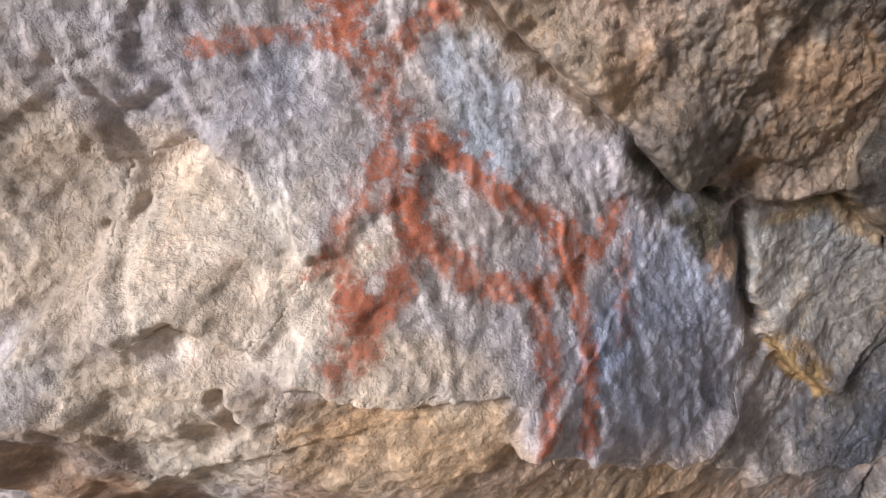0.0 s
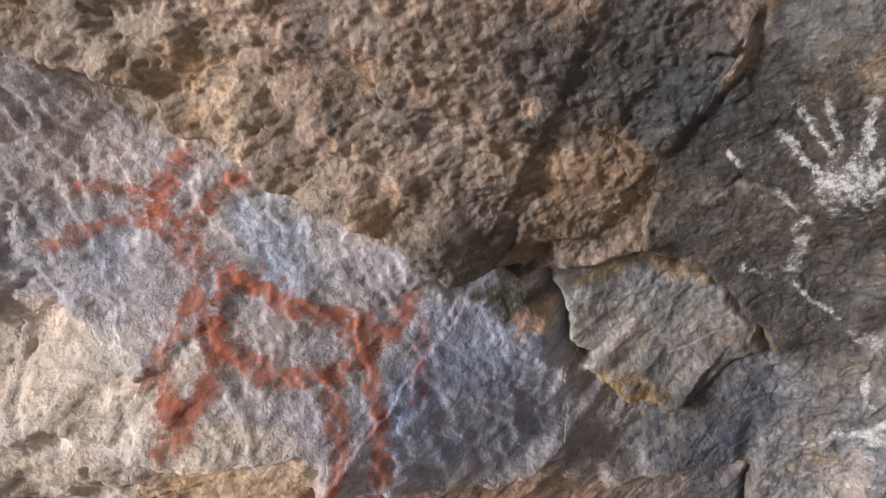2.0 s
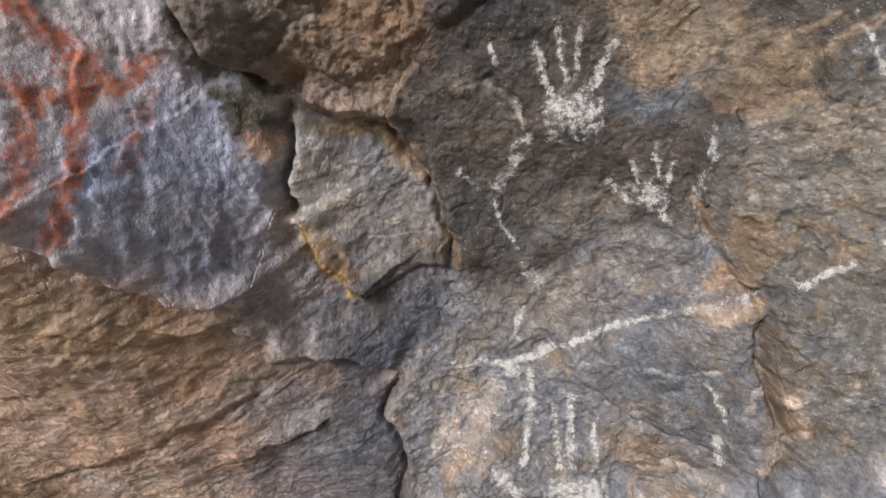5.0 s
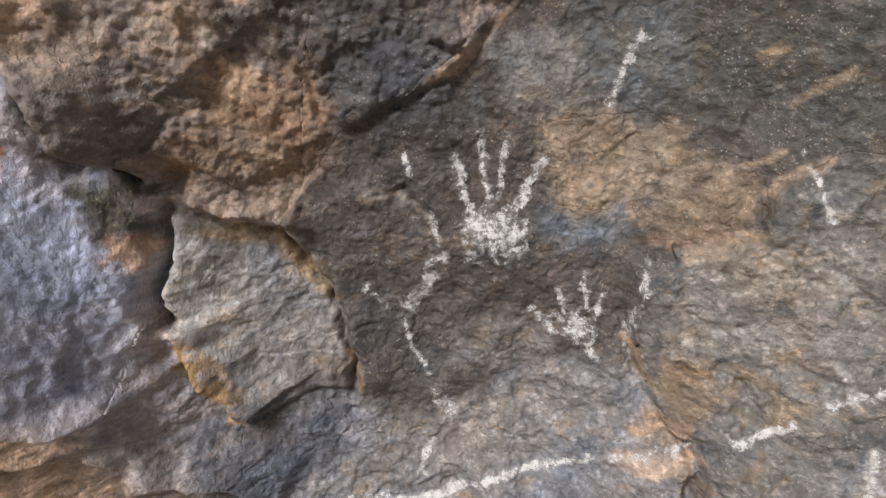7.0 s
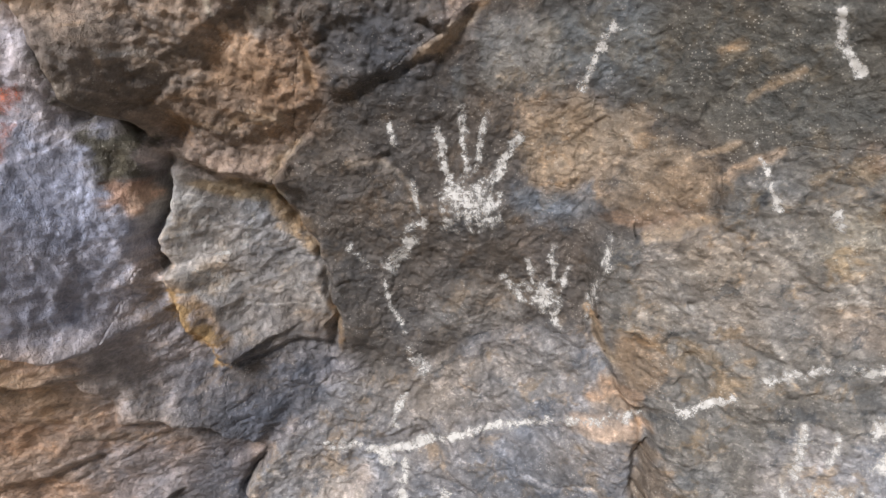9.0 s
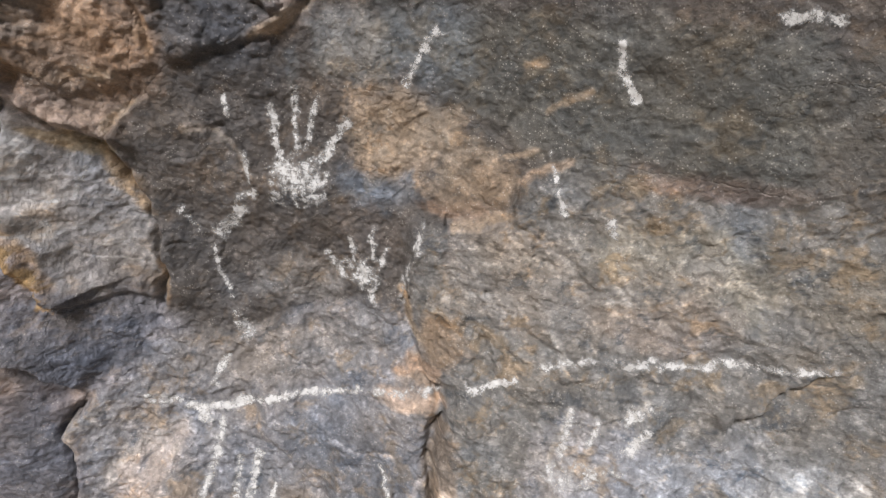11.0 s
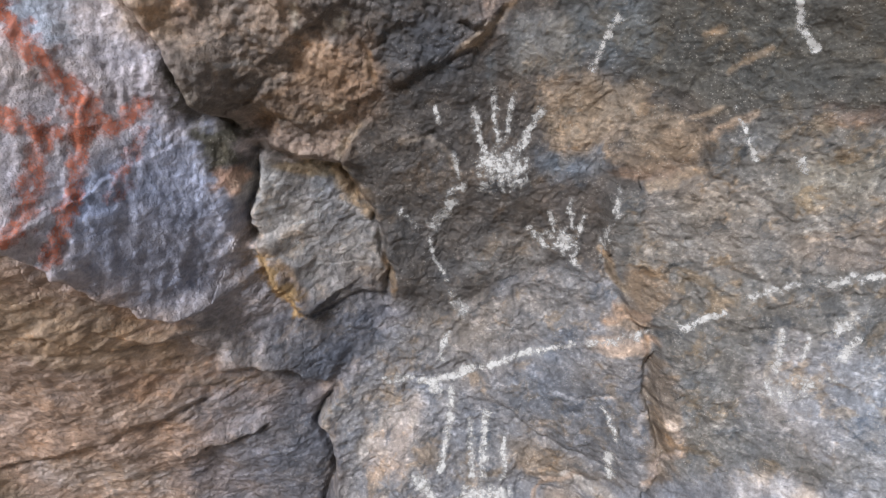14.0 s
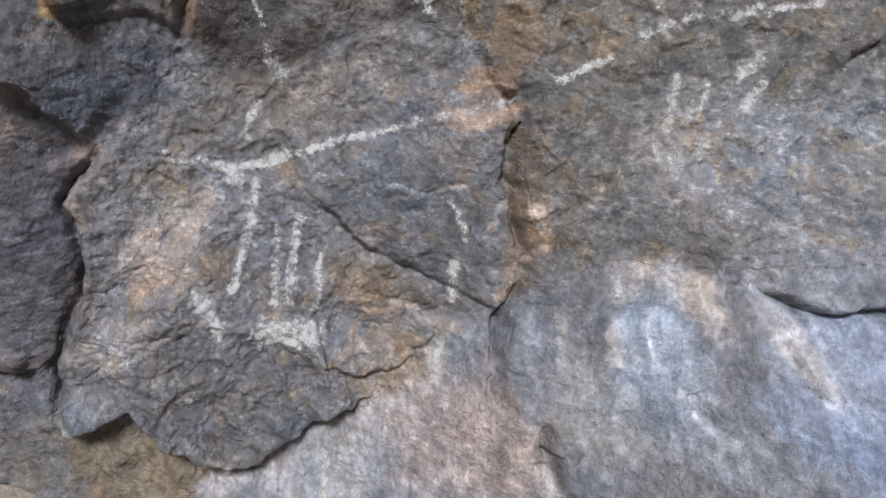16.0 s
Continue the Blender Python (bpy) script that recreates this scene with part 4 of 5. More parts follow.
streak([(0.625, 1.189), (0.664, 1.189), (0.701, 1.220)], 0.006, (0.3, 0.23, 0.18), 0.75)
streak([(0.241, 1.014), (0.204, 0.976), (0.224, 0.937)], 0.007, (0.26, 0.23, 0.2), 0.75)
streak([(0.251, 0.659), (0.278, 0.652)], 0.006, (0.4, 0.36, 0.32), 0.75)
streak([(0.485, 0.976), (0.486, 0.845)], 0.003, (0.3, 0.28, 0.27), 0.75)
streak([(0.576, 1.081), (0.631, 1.086), (0.671, 1.110)], 0.003, (0.26, 0.25, 0.25), 0.75)
streak([(0.708, 1.069), (0.721, 1.110)], 0.003, (0.3, 0.27, 0.25), 0.75)
streak([(0.841, 1.290), (0.847, 1.213)], 0.003, (0.33, 0.3, 0.26), 0.65)
streak([(0.903, 1.313), (0.916, 1.348)], 0.003, (0.33, 0.3, 0.26), 0.65)
streak([(0.687, 1.375), (0.719, 1.403)], 0.003, (0.33, 0.3, 0.26), 0.65)
streak([(0.727, 1.457), (0.766, 1.458)], 0.003, (0.33, 0.3, 0.26), 0.65)
streak([(0.657, 1.426), (0.703, 1.431)], 0.003, (0.33, 0.3, 0.26), 0.65)
streak([(0.787, 1.378), (0.824, 1.342)], 0.003, (0.33, 0.3, 0.26), 0.65)
streak([(0.812, 1.434), (0.856, 1.447)], 0.003, (0.33, 0.3, 0.26), 0.65)

# ---- the rock face: y as a height over x and z ----
def face_base(x, z):
    out = 0 * x
    for n, c in enumerate(SWEEP):
        i, j = ((0, 0), (1, 0), (0, 1), (2, 0), (1, 1), (0, 2))[n]
        out = out + c * (x - 0.3) ** i * (z - 1.35) ** j
    for bx, bz, by in BULGES:
        out = out + by * np.exp(-((x - bx) ** 2 + (z - bz) ** 2) / (2 * 0.17 ** 2))
    return out


def rock_depth(x, z):
    wx, wz = warp(x, z, 0.008, 0.035)
    y = face_base(x, z)
    for line, step, reach, groove, width, slope in LEDGES:
        m = near_box(wx, wz, line, 4 * reach + 0.02)
        if not m.any():
            continue
        d, side, share = along(wx[m], wz[m], line)
        end = smooth(share, 0, 0.12) * smooth(1 - share, 0, 0.12)
        s = d * side
        rise = 0.5 + 0.5 * np.tanh(s / slope)
        step = step * (1 + 0.5 * grain(wx[m], wz[m], 0.05, 17))
        y[m] -= 1.5 * end * step * (rise * np.exp(-np.maximum(s, 0) / reach) - 0.35 * (1 - rise) * np.exp(-d / reach))
        y[m] += 1.6 * end * groove * np.exp(-(d / width) ** 2)
    for px, pz, radius, depth in PITS:
        y += depth * np.exp(-((wx - px) ** 2 + (wz - pz) ** 2) / radius ** 2)
    return y + 0.012 * rough(x, z, 0.14, 3, 21)


def blur(a, cells):
    """A box blur, three times over."""
    for _ in range(3):
        for axis in (0, 1):
            p = np.pad(a, [(cells + 1, cells) if n == axis else (0, 0) for n in (0, 1)], mode="edge")
            s = np.cumsum(p, axis=axis)
            n = a.shape[axis]
            hi, lo = (s[2 * cells + 1:2 * cells + 1 + n], s[:n]) if axis == 0 else (s[:, 2 * cells + 1:2 * cells + 1 + n], s[:, :n])
            a = (hi - lo) / (2 * cells + 1)
    return a


def plates(x, z, scale, seed):
    """Chipped plates: noise in soft terraces."""
    n = 3.0 * rough(x, z, scale, 3, seed)
    return np.floor(n) + smooth(n - np.floor(n), 0.70, 0.98)


# how strongly each kind of relief shows on each block: lumps, flutes, folds, plates, grain
RELIEF = {"over": (0.72, 0.0, 0.1, 0.40, 1.15), "tri": (0.25, 0.0, 0.5, 0.5, 0.6), "dark": (0.30, 0.0, 0.15, 0.45, 0.6), "panel": (0.10, 1.15, 0.0, 0.20, 0.75),
          "lowl": (0.22, 0.1, 0.65, 0.40, 0.45), "boulder": (0.45, 0.0, 0.4, 0.6, 0.5), "right": (0.42, 0.15, 0.2, 0.55, 0.5), "foot": (0.12, 0.8, 0.1, 0.30, 0.22), "under": (0.35, 0.1, 0.4, 0.4, 0.5), "apron": (0.3, 0.2, 0.7, 0.5, 0.8)}


def relief(x, z, weight):
    wx, wz = warp(x, z, 0.012, 0.05, 15)
    lumps = 0.8 * np.abs(grain(wx + 0.3 * wz, wz, 0.042, 5)) + 0.6 * np.abs(grain(wx, wz, 0.016, 8)) + 0.3 * np.abs(grain(wx, wz, 0.008, 9))
    flutes = ridged(wx + 0.20 * wz, 0.20 * wz, 0.015, 3, 31)
    folds = ridged(0.35 * wx - 0.12 * wz, wz - 0.55 * wx, 0.034, 3, 41) + 0.6 * rough(0.4 * wx, wz - 0.5 * wx, 0.07, 3, 44)
    chips = plates(wx, wz, 0.085, 51) + 0.6 * plates(wx + 0.3 * wz, wz, 0.040, 54)
    fine = rough(x, z, 0.013, 3, 61, 0.75)
    y = -0.0125 * weight[0] * lumps - 0.0050 * weight[1] * flutes - 0.0062 * weight[2] * folds
    y -= 0.0056 * weight[3] * chips + 0.0046 * weight[4] * fine
    y -= 0.0065 * weight[3] * plates(wx + 0.3 * wz, wz - 0.2 * wx, 0.19, 81)
    return y - 0.0065 * ridged(wx, wz, 0.09, 2, 71)


# ---- materials ----
def rock_material(name, bump=0.8, speck=0.5, gloss=0.12):
    m = bpy.data.materials.new(name)
    m.use_nodes = True
    t = m.node_tree
    b = t.nodes["Principled BSDF"]

    def node(kind, **given):
        n = t.nodes.new(kind)
        for key, value in given.items():
            n.inputs[key.replace("_", " ")].default_value = value
        return n
    where = node("ShaderNodeTexCoord")
    tint = node("ShaderNodeAttribute")
    tint.attribute_name = "tint"
    fine = node("ShaderNodeTexNoise", Scale=190.0, Detail=6.0, Roughness=0.7)
    mid = node("ShaderNodeTexNoise", Scale=48.0, Detail=5.0, Roughness=0.62)
    spots = node("ShaderNodeTexVoronoi", Scale=230.0, Randomness=1.0)
    for n in (fine, mid, spots):
        t.links.new(where.outputs["Object"], n.inputs["Vector"])
    light = node("ShaderNodeMapRange", From_Min=0.28, From_Max=0.72, To_Min=0.70, To_Max=1.30)
    t.links.new(fine.outputs[0], light.inputs["Value"])
    light2 = node("ShaderNodeMapRange", From_Min=0.3, From_Max=0.7, To_Min=0.80, To_Max=1.2)
    t.links.new(mid.outputs[0], light2.inputs["Value"])
    both = node("ShaderNodeMath")
    both.operation = "MULTIPLY"
    t.links.new(light.outputs[0], both.inputs[0])
    t.links.new(light2.outputs[0], both.inputs[1])
    shade = node("ShaderNodeVectorMath")
    shade.operation = "SCALE"
    t.links.new(tint.outputs["Color"], shade.inputs[0])
    t.links.new(both.outputs[0], shade.inputs["Scale"])
    # pale mineral specks
    dot = node("ShaderNodeMapRange", From_Min=0.30, From_Max=0.12, To_Min=0.0, To_Max=1.0)
    t.links.new(spots.outputs["Distance"], dot.inputs["Value"])
    few = node("ShaderNodeMapRange", From_Min=0.46, From_Max=0.60, To_Min=0.0, To_Max=speck)
    t.links.new(mid.outputs[0], few.inputs["Value"])
    amount = node("ShaderNodeMath")
    amount.operation = "MULTIPLY"
    t.links.new(dot.outputs[0], amount.inputs[0])
    t.links.new(few.outputs[0], amount.inputs[1])
    mix = node("ShaderNodeMix")
    mix.data_type = "RGBA"
    t.links.new(amount.outputs[0], mix.inputs[0])
    t.links.new(shade.outputs[0], mix.inputs[6])
    mix.inputs[7].default_value = (0.50, 0.46, 0.40, 1)
    t.links.new(mix.outputs[2], b.inputs["Base Color"])
    b.inputs["Roughness"].default_value = 0.62
    b.inputs["Specular IOR Level"].default_value = gloss * 3
    height = node("ShaderNodeMath")
    height.operation = "MULTIPLY_ADD"
    t.links.new(fine.outputs[0], height.inputs[0])
    height.inputs[1].default_value = 0.55
    t.links.new(mid.outputs[0], height.inputs[2])
    relief = node("ShaderNodeBump", Strength=bump, Distance=0.010)
    t.links.new(height.outputs[0], relief.inputs["Height"])
    t.links.new(relief.outputs[0], b.inputs["Normal"])
    return m


ROCK = rock_material("weathered_rock", 0.8, 0.42)

# ---- fine rock face in separate blocks ----
STEP = 0.0019
X0, X1, Z0, Z1 = -0.70, 1.30, 0.55, 2.02
NX, NZ = int((X1 - X0) / STEP), int((Z1 - Z0) / STEP)
GX, GZ = np.meshgrid(X0 + STEP * np.arange(NX), Z0 + STEP * np.arange(NZ))
GY = rock_depth(GX, GZ)
BASE = {"over": (0.36, 0.262, 0.20), "tri": (0.27, 0.25, 0.235), "dark": (0.113, 0.096, 0.082), "panel": (0.47, 0.415, 0.41),
        "lowl": (0.315, 0.222, 0.165), "boulder": (0.205, 0.198, 0.20), "right": (0.19, 0.18, 0.165), "foot": (0.26, 0.26, 0.275), "under": (0.21, 0.15, 0.10), "apron": (0.31, 0.28, 0.275)}
ORDER = list(BASE)
RX, RZ = warp(GX, GZ, 0.008, 0.035)
LABEL = np.full(GX.shape, ORDER.index("foot"))
for key in reversed(list(REGIONS)):
    LABEL[inside(RX, RZ, REGIONS[key])] = ORDER.index(key)


def tidy(label, step=2, most=10 ** 9):
    """Gives stray islands of a block to the block that surrounds them."""
    coarse = label[::step, ::step].copy()
    h, w = coarse.shape
    seen = np.zeros((h, w), bool)
    groups = {}
    for i in range(h):
        for j in range(w):
            if seen[i, j]:
                continue
            kind, cells, todo = coarse[i, j], [], [(i, j)]
            seen[i, j] = True
            rim = []
            while todo:
                a, c = todo.pop()
                cells.append((a, c))
                for p, q in ((a + 1, c), (a - 1, c), (a, c + 1), (a, c - 1)):
                    if 0 <= p < h and 0 <= q < w:
                        if coarse[p, q] != kind:
                            rim.append(coarse[p, q])
                        elif not seen[p, q]:
                            seen[p, q] = True
                            todo.append((p, q))
            groups.setdefault(kind, []).append((cells, rim))
    for kind, found in groups.items():
        found.sort(key=lambda g: -len(g[0]))
        for cells, rim in found[1:]:
            if len(cells) > most or not rim:
                continue
            other = max(set(rim), key=rim.count)
            for a, c in cells:
                block = label[max(a * step - 3, 0):a * step + step + 2, max(c * step - 3, 0):c * step + step + 2]
                block[block == kind] = other
    return label


LABEL = tidy(LABEL)
TINT = np.array([BASE[k] for k in ORDER])[LABEL]
WEIGHTS = [blur(np.array([RELIEF[k][n] for k in ORDER])[LABEL], 4) for n in range(5)]
fresh = np.zeros(GX.shape, bool)
for line, colour, strength, edge in PATCHES[:3]:
    fresh |= inside(RX, RZ, line)
fresh = blur(1.0 * fresh, 5)
WEIGHTS[1] = WEIGHTS[1] * (1 - 0.8 * fresh)
WEIGHTS[3] = WEIGHTS[3] + 0.35 * fresh
GY = GY + relief(GX, GZ, WEIGHTS)

# ---- colour of the stone: mottling, mineral stains and dust, plus painted shade and lit edges ----
TINT = np.stack([blur(TINT[..., n], 6) for n in range(3)], -1)
SX, SZ = warp(GX, GZ, 0.011, 0.04, 77)
STAINS = rough(SX, SZ, 0.055, 6, 91, 0.82)
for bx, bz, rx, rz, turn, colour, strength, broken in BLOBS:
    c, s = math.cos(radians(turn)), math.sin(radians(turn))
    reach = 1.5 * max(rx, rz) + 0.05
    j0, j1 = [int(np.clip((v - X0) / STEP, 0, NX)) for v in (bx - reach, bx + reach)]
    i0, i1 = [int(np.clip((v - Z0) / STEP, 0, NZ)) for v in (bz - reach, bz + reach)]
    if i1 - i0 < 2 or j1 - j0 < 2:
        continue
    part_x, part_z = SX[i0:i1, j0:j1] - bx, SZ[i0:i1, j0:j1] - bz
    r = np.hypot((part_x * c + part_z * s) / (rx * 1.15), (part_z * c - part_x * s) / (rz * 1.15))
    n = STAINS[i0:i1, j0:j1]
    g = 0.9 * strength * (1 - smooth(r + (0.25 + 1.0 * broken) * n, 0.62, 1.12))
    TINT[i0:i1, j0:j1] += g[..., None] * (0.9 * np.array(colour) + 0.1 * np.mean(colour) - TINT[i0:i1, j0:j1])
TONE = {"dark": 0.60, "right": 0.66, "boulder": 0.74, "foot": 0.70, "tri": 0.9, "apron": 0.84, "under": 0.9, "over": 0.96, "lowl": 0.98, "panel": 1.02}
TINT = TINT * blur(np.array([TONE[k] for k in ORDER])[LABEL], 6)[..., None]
PX, PZ = warp(SX, SZ, 0.016, 0.05, 191)
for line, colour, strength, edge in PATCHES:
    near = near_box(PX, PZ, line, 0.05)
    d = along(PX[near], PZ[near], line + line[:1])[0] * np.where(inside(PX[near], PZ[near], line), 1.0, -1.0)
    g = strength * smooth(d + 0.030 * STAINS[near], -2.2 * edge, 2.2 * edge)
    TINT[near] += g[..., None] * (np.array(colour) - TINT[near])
for line, half, colour, strength in STREAKS:
    near = near_box(SX, SZ, line, 4 * half)
    d = along(SX[near], SZ[near], line)[0] / half
    g = strength * (1 - smooth(d + 1.3 * STAINS[near], 0.3, 1.7))
    TINT[near] += g[..., None] * (np.array(colour) - TINT[near])
VEINED = {"over": 0.55, "tri": 0.6, "dark": 0.7, "panel": 0.15, "lowl": 0.5, "boulder": 0.9, "right": 1.0, "foot": 0.18, "apron": 0.7, "under": 0.5}
vein = blur(np.array([VEINED[k] for k in ORDER])[LABEL], 6)
fleck = vein * smooth(rough(SX + 0.5 * SZ, 1.6 * SZ, 0.014, 3, 171, 0.75), 0.16, 0.36)
mottle = np.exp(0.55 * rough(SX, SZ, 0.035, 4, 101, 0.8) + 0.30 * rough(GX, GZ, 0.010, 2, 103))
VX, VZ = warp(GX, GZ, 0.014, 0.03, 131)
pale = vein * smooth(rough(VX + 0.6 * VZ, VZ - 0.25 * VX, 0.045, 6, 133, 0.85), 0.10, 0.34)
rusty = vein * smooth(rough(VX, VZ, 0.085, 6, 137, 0.8), 0.06, 0.30)
sooty = vein * smooth(rough(VX - 0.3 * VZ, VZ, 0.060, 6, 141, 0.85), 0.10, 0.32)
TINT = TINT * (1 + 0.6 * fleck[..., None] * np.array((1.0, 0.97, 0.93)))
TINT = TINT * (1 + 0.75 * pale[..., None] * np.array((1.0, 0.97, 0.95)))
TINT = TINT * (1 + rusty[..., None] * np.array((0.20, 0.02, -0.20)))
TINT = TINT * (1 + sooty[..., None] * np.array((-0.46, -0.41, -0.34)))
streaked = blur(np.array([{"right": 0.5, "foot": 1.0, "panel": 0.12}.get(k, 0.0) for k in ORDER])[LABEL], 8)
mottle = mottle * np.exp(0.8 * streaked * rough(SX + 0.2 * SZ, 0.22 * SZ, 0.022, 4, 105, 0.8))
warmth = rough(GX, GZ, 0.12, 4, 107, 0.7)
TINT = TINT * (mottle[..., None] * (1 + 0.16 * warmth[..., None] * np.array((1.0, 0.1, -1.1))))


def sheet_mesh(name, mask, y, tint=None, skirt=0.0, cover=None):
    """A mesh of the grid cells in mask, at depth y, with an optional rim that runs back into the rock."""
    idx = np.full(GX.shape, -1)
    cell = mask[:-1, :-1]
    used = np.zeros(GX.shape, bool)
    for a, b in ((0, 0), (0, 1), (1, 0), (1, 1)):
        used[a:a + cell.shape[0], b:b + cell.shape[1]] |= cell
    idx[used] = np.arange(used.sum())
    co = np.stack([GX[used], y[used], GZ[used]], -1)
    r, c = np.nonzero(cell)
    quads = np.stack([idx[r, c], idx[r, c + 1], idx[r + 1, c + 1], idx[r + 1, c]], -1)
    colour = tint[used] if tint is not None else None
    if skirt:
        pad = np.pad(cell, 1)
        extra = []
        for dr, dc, p, q in ((-1, 0, (0, 0), (0, 1)), (1, 0, (1, 1), (1, 0)), (0, -1, (1, 0), (0, 0)), (0, 1, (0, 1), (1, 1))):
            edge = cell & ~pad[1 + dr:1 + dr + cell.shape[0], 1 + dc:1 + dc + cell.shape[1]]
            er, ec = np.nonzero(edge)
            extra.append(np.stack([idx[er + p[0], ec + p[1]], idx[er + q[0], ec + q[1]]], -1))
        rim = np.concatenate(extra)
        ids = np.unique(rim)
        back = np.full(len(co), -1)
        back[ids] = len(co) + np.arange(len(ids))
        co = np.concatenate([co, co[ids] + (0, skirt, 0)])
        if colour is not None:
            colour = np.concatenate([colour, colour[ids]])
        quads = np.concatenate([quads, np.stack([rim[:, 1], rim[:, 0], back[rim[:, 0]], back[rim[:, 1]]], -1)])
    me = bpy.data.meshes.new(name)
    me.vertices.add(len(co))
    me.vertices.foreach_set("co", co.astype(np.float32).ravel())
    me.loops.add(4 * len(quads))
    me.loops.foreach_set("vertex_index", quads.astype(np.int32).ravel())
    me.polygons.add(len(quads))
    me.polygons.foreach_set("loop_start", (4 * np.arange(len(quads))).astype(np.int32))
    me.polygons.foreach_set("use_smooth", np.ones(len(quads), bool))
    me.update(calc_edges=True)
    if colour is not None:
        at = me.attributes.new("tint", "FLOAT_COLOR", "POINT")
        at.data.foreach_set("color", np.concatenate([colour, np.ones((len(colour), 1))], 1).astype(np.float32).ravel())
    if cover is not None:
        at = me.attributes.new("cover", "FLOAT", "POINT")
        at.data.foreach_set("value", cover[used].astype(np.float32))
    return me


BLOCKS = {
    "over": ("overhanging_boulder", "rough tan overhanging sandstone boulder with grey weathered patches"),
    "tri": ("wedge_stone", "grey wedge-shaped stone jammed in a deep crevice"),
    "dark": ("dark_rock_panel", "dark smoke-stained rock panel with white painted prints"),
    "panel": ("painted_slab", "pale mauve-grey rock slab bearing a red painting"),
    "lowl": ("lower_rock_ledge", "brown folded rock ledge below the painted slab"),
    "boulder": ("marked_boulder", "grey boulder crossed by a white painted line"),
    "right": ("weathered_rock_wall", "grey-brown weathered rock wall with pale streaks"),
    "under": ("recessed_rock", "olive-brown recessed rock under a folded ledge"),
    "apron": ("rock_apron", "mauve-grey ribbed rock between the slab and the wedge stone"),
    "foot": ("pale_foot_rock", "pale bluish rock at the foot of the wall"),
}
SHARE = LABEL * 20
for key, pieces in PIECES.items():
    for n, (piece, words, line) in enumerate(pieces):
        SHARE[(SHARE == ORDER.index(key) * 20) & inside(RX, RZ, line)] += n + 1
SHARE = tidy(SHARE, 1, 1500)
for key, (name, label) in BLOCKS.items():
    first = ORDER.index(key) * 20
    if key not in PIECES:
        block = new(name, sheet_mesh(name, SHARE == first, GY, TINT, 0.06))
        block.data.materials.append(ROCK)
        tagged(block, label, "rock")
        continue
    block = tagged(new(name), label, "rock")
    block.empty_display_size = 0.05
    for n, (piece, words, line) in enumerate([("face", "", None)] + PIECES[key]):
        own = SHARE == first + n
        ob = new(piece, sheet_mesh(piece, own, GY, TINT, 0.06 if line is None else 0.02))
        ob.data.materials.append(ROCK)
        ob.parent = block
        tagged(ob, words)


# ---- rock paintings: thin worn pigment lying on the stone ----
def pigment(name, colour, dark, worn=0.5, solid=0.9):
    m = bpy.data.materials.new(name)
    m.use_nodes = True
    t = m.node_tree
    b = t.nodes["Principled BSDF"]
    where, cover = t.nodes.new("ShaderNodeTexCoord"), t.nodes.new("ShaderNodeAttribute")
    cover.attribute_name = "cover"
    flake, fine = t.nodes.new("ShaderNodeTexNoise"), t.nodes.new("ShaderNodeTexNoise")
    flake.inputs["Scale"].default_value, flake.inputs["Detail"].default_value, flake.inputs["Roughness"].default_value = 70.0, 6.0, 0.8
    fine.inputs["Scale"].default_value, fine.inputs["Detail"].default_value = 60.0, 4.0
    for n in (flake, fine):
        t.links.new(where.outputs["Object"], n.inputs["Vector"])
    spread = t.nodes.new("ShaderNodeMapRange")
    spread.clamp = False
    spread.inputs["From Min"].default_value, spread.inputs["From Max"].default_value = 0.36, 0.64
    t.links.new(flake.outputs[0], spread.inputs["Value"])
    less = t.nodes.new("ShaderNodeMath")
    less.operation = "SUBTRACT"
    t.links.new(cover.outputs["Fac"], less.inputs[0])
    t.links.new(spread.outputs[0], less.inputs[1])
    patch = t.nodes.new("ShaderNodeTexNoise")
    patch.inputs["Scale"].default_value, patch.inputs["Detail"].default_value, patch.inputs["Roughness"].default_value = 260.0, 3.0, 0.6
    t.links.new(where.outputs["Object"], patch.inputs["Vector"])
    both = t.nodes.new("ShaderNodeMath")
    both.operation = "MULTIPLY_ADD"
    t.links.new(patch.outputs[0], both.inputs[0])
    both.inputs[1].default_value = -0.70
    t.links.new(less.outputs[0], both.inputs[2])
    edge = t.nodes.new("ShaderNodeMapRange")
    edge.inputs["From Min"].default_value, edge.inputs["From Max"].default_value = -0.45, worn
    edge.inputs["To Max"].default_value = solid
    t.links.new(both.outputs[0], edge.inputs["Value"])
    ramp = t.nodes.new("ShaderNodeMix")
    ramp.data_type = "RGBA"
    ramp.inputs[6].default_value, ramp.inputs[7].default_value = (*dark, 1), (*colour, 1)
    t.links.new(fine.outputs[0], ramp.inputs[0])
    t.links.new(ramp.outputs[2], b.inputs["Base Color"])
    b.inputs["Roughness"].default_value = 0.9
    b.inputs["Specular IOR Level"].default_value = 0.15
    t.links.new(edge.outputs[0], b.inputs["Alpha"])
    bump = t.nodes.new("ShaderNodeBump")
    bump.inputs["Strength"].default_value, bump.inputs["Distance"].default_value = 0.5, 0.005
    t.links.new(flake.outputs[0], bump.inputs["Height"])
    t.links.new(bump.outputs[0], b.inputs["Normal"])
    return m


RED_PAINT = pigment("red_ochre", (0.60, 0.20, 0.11), (0.47, 0.18, 0.12), 0.36, 0.74)
WHITE_PAINT = pigment("white_clay", (0.56, 0.545, 0.51), (0.46, 0.44, 0.41), 0.16, 0.82)


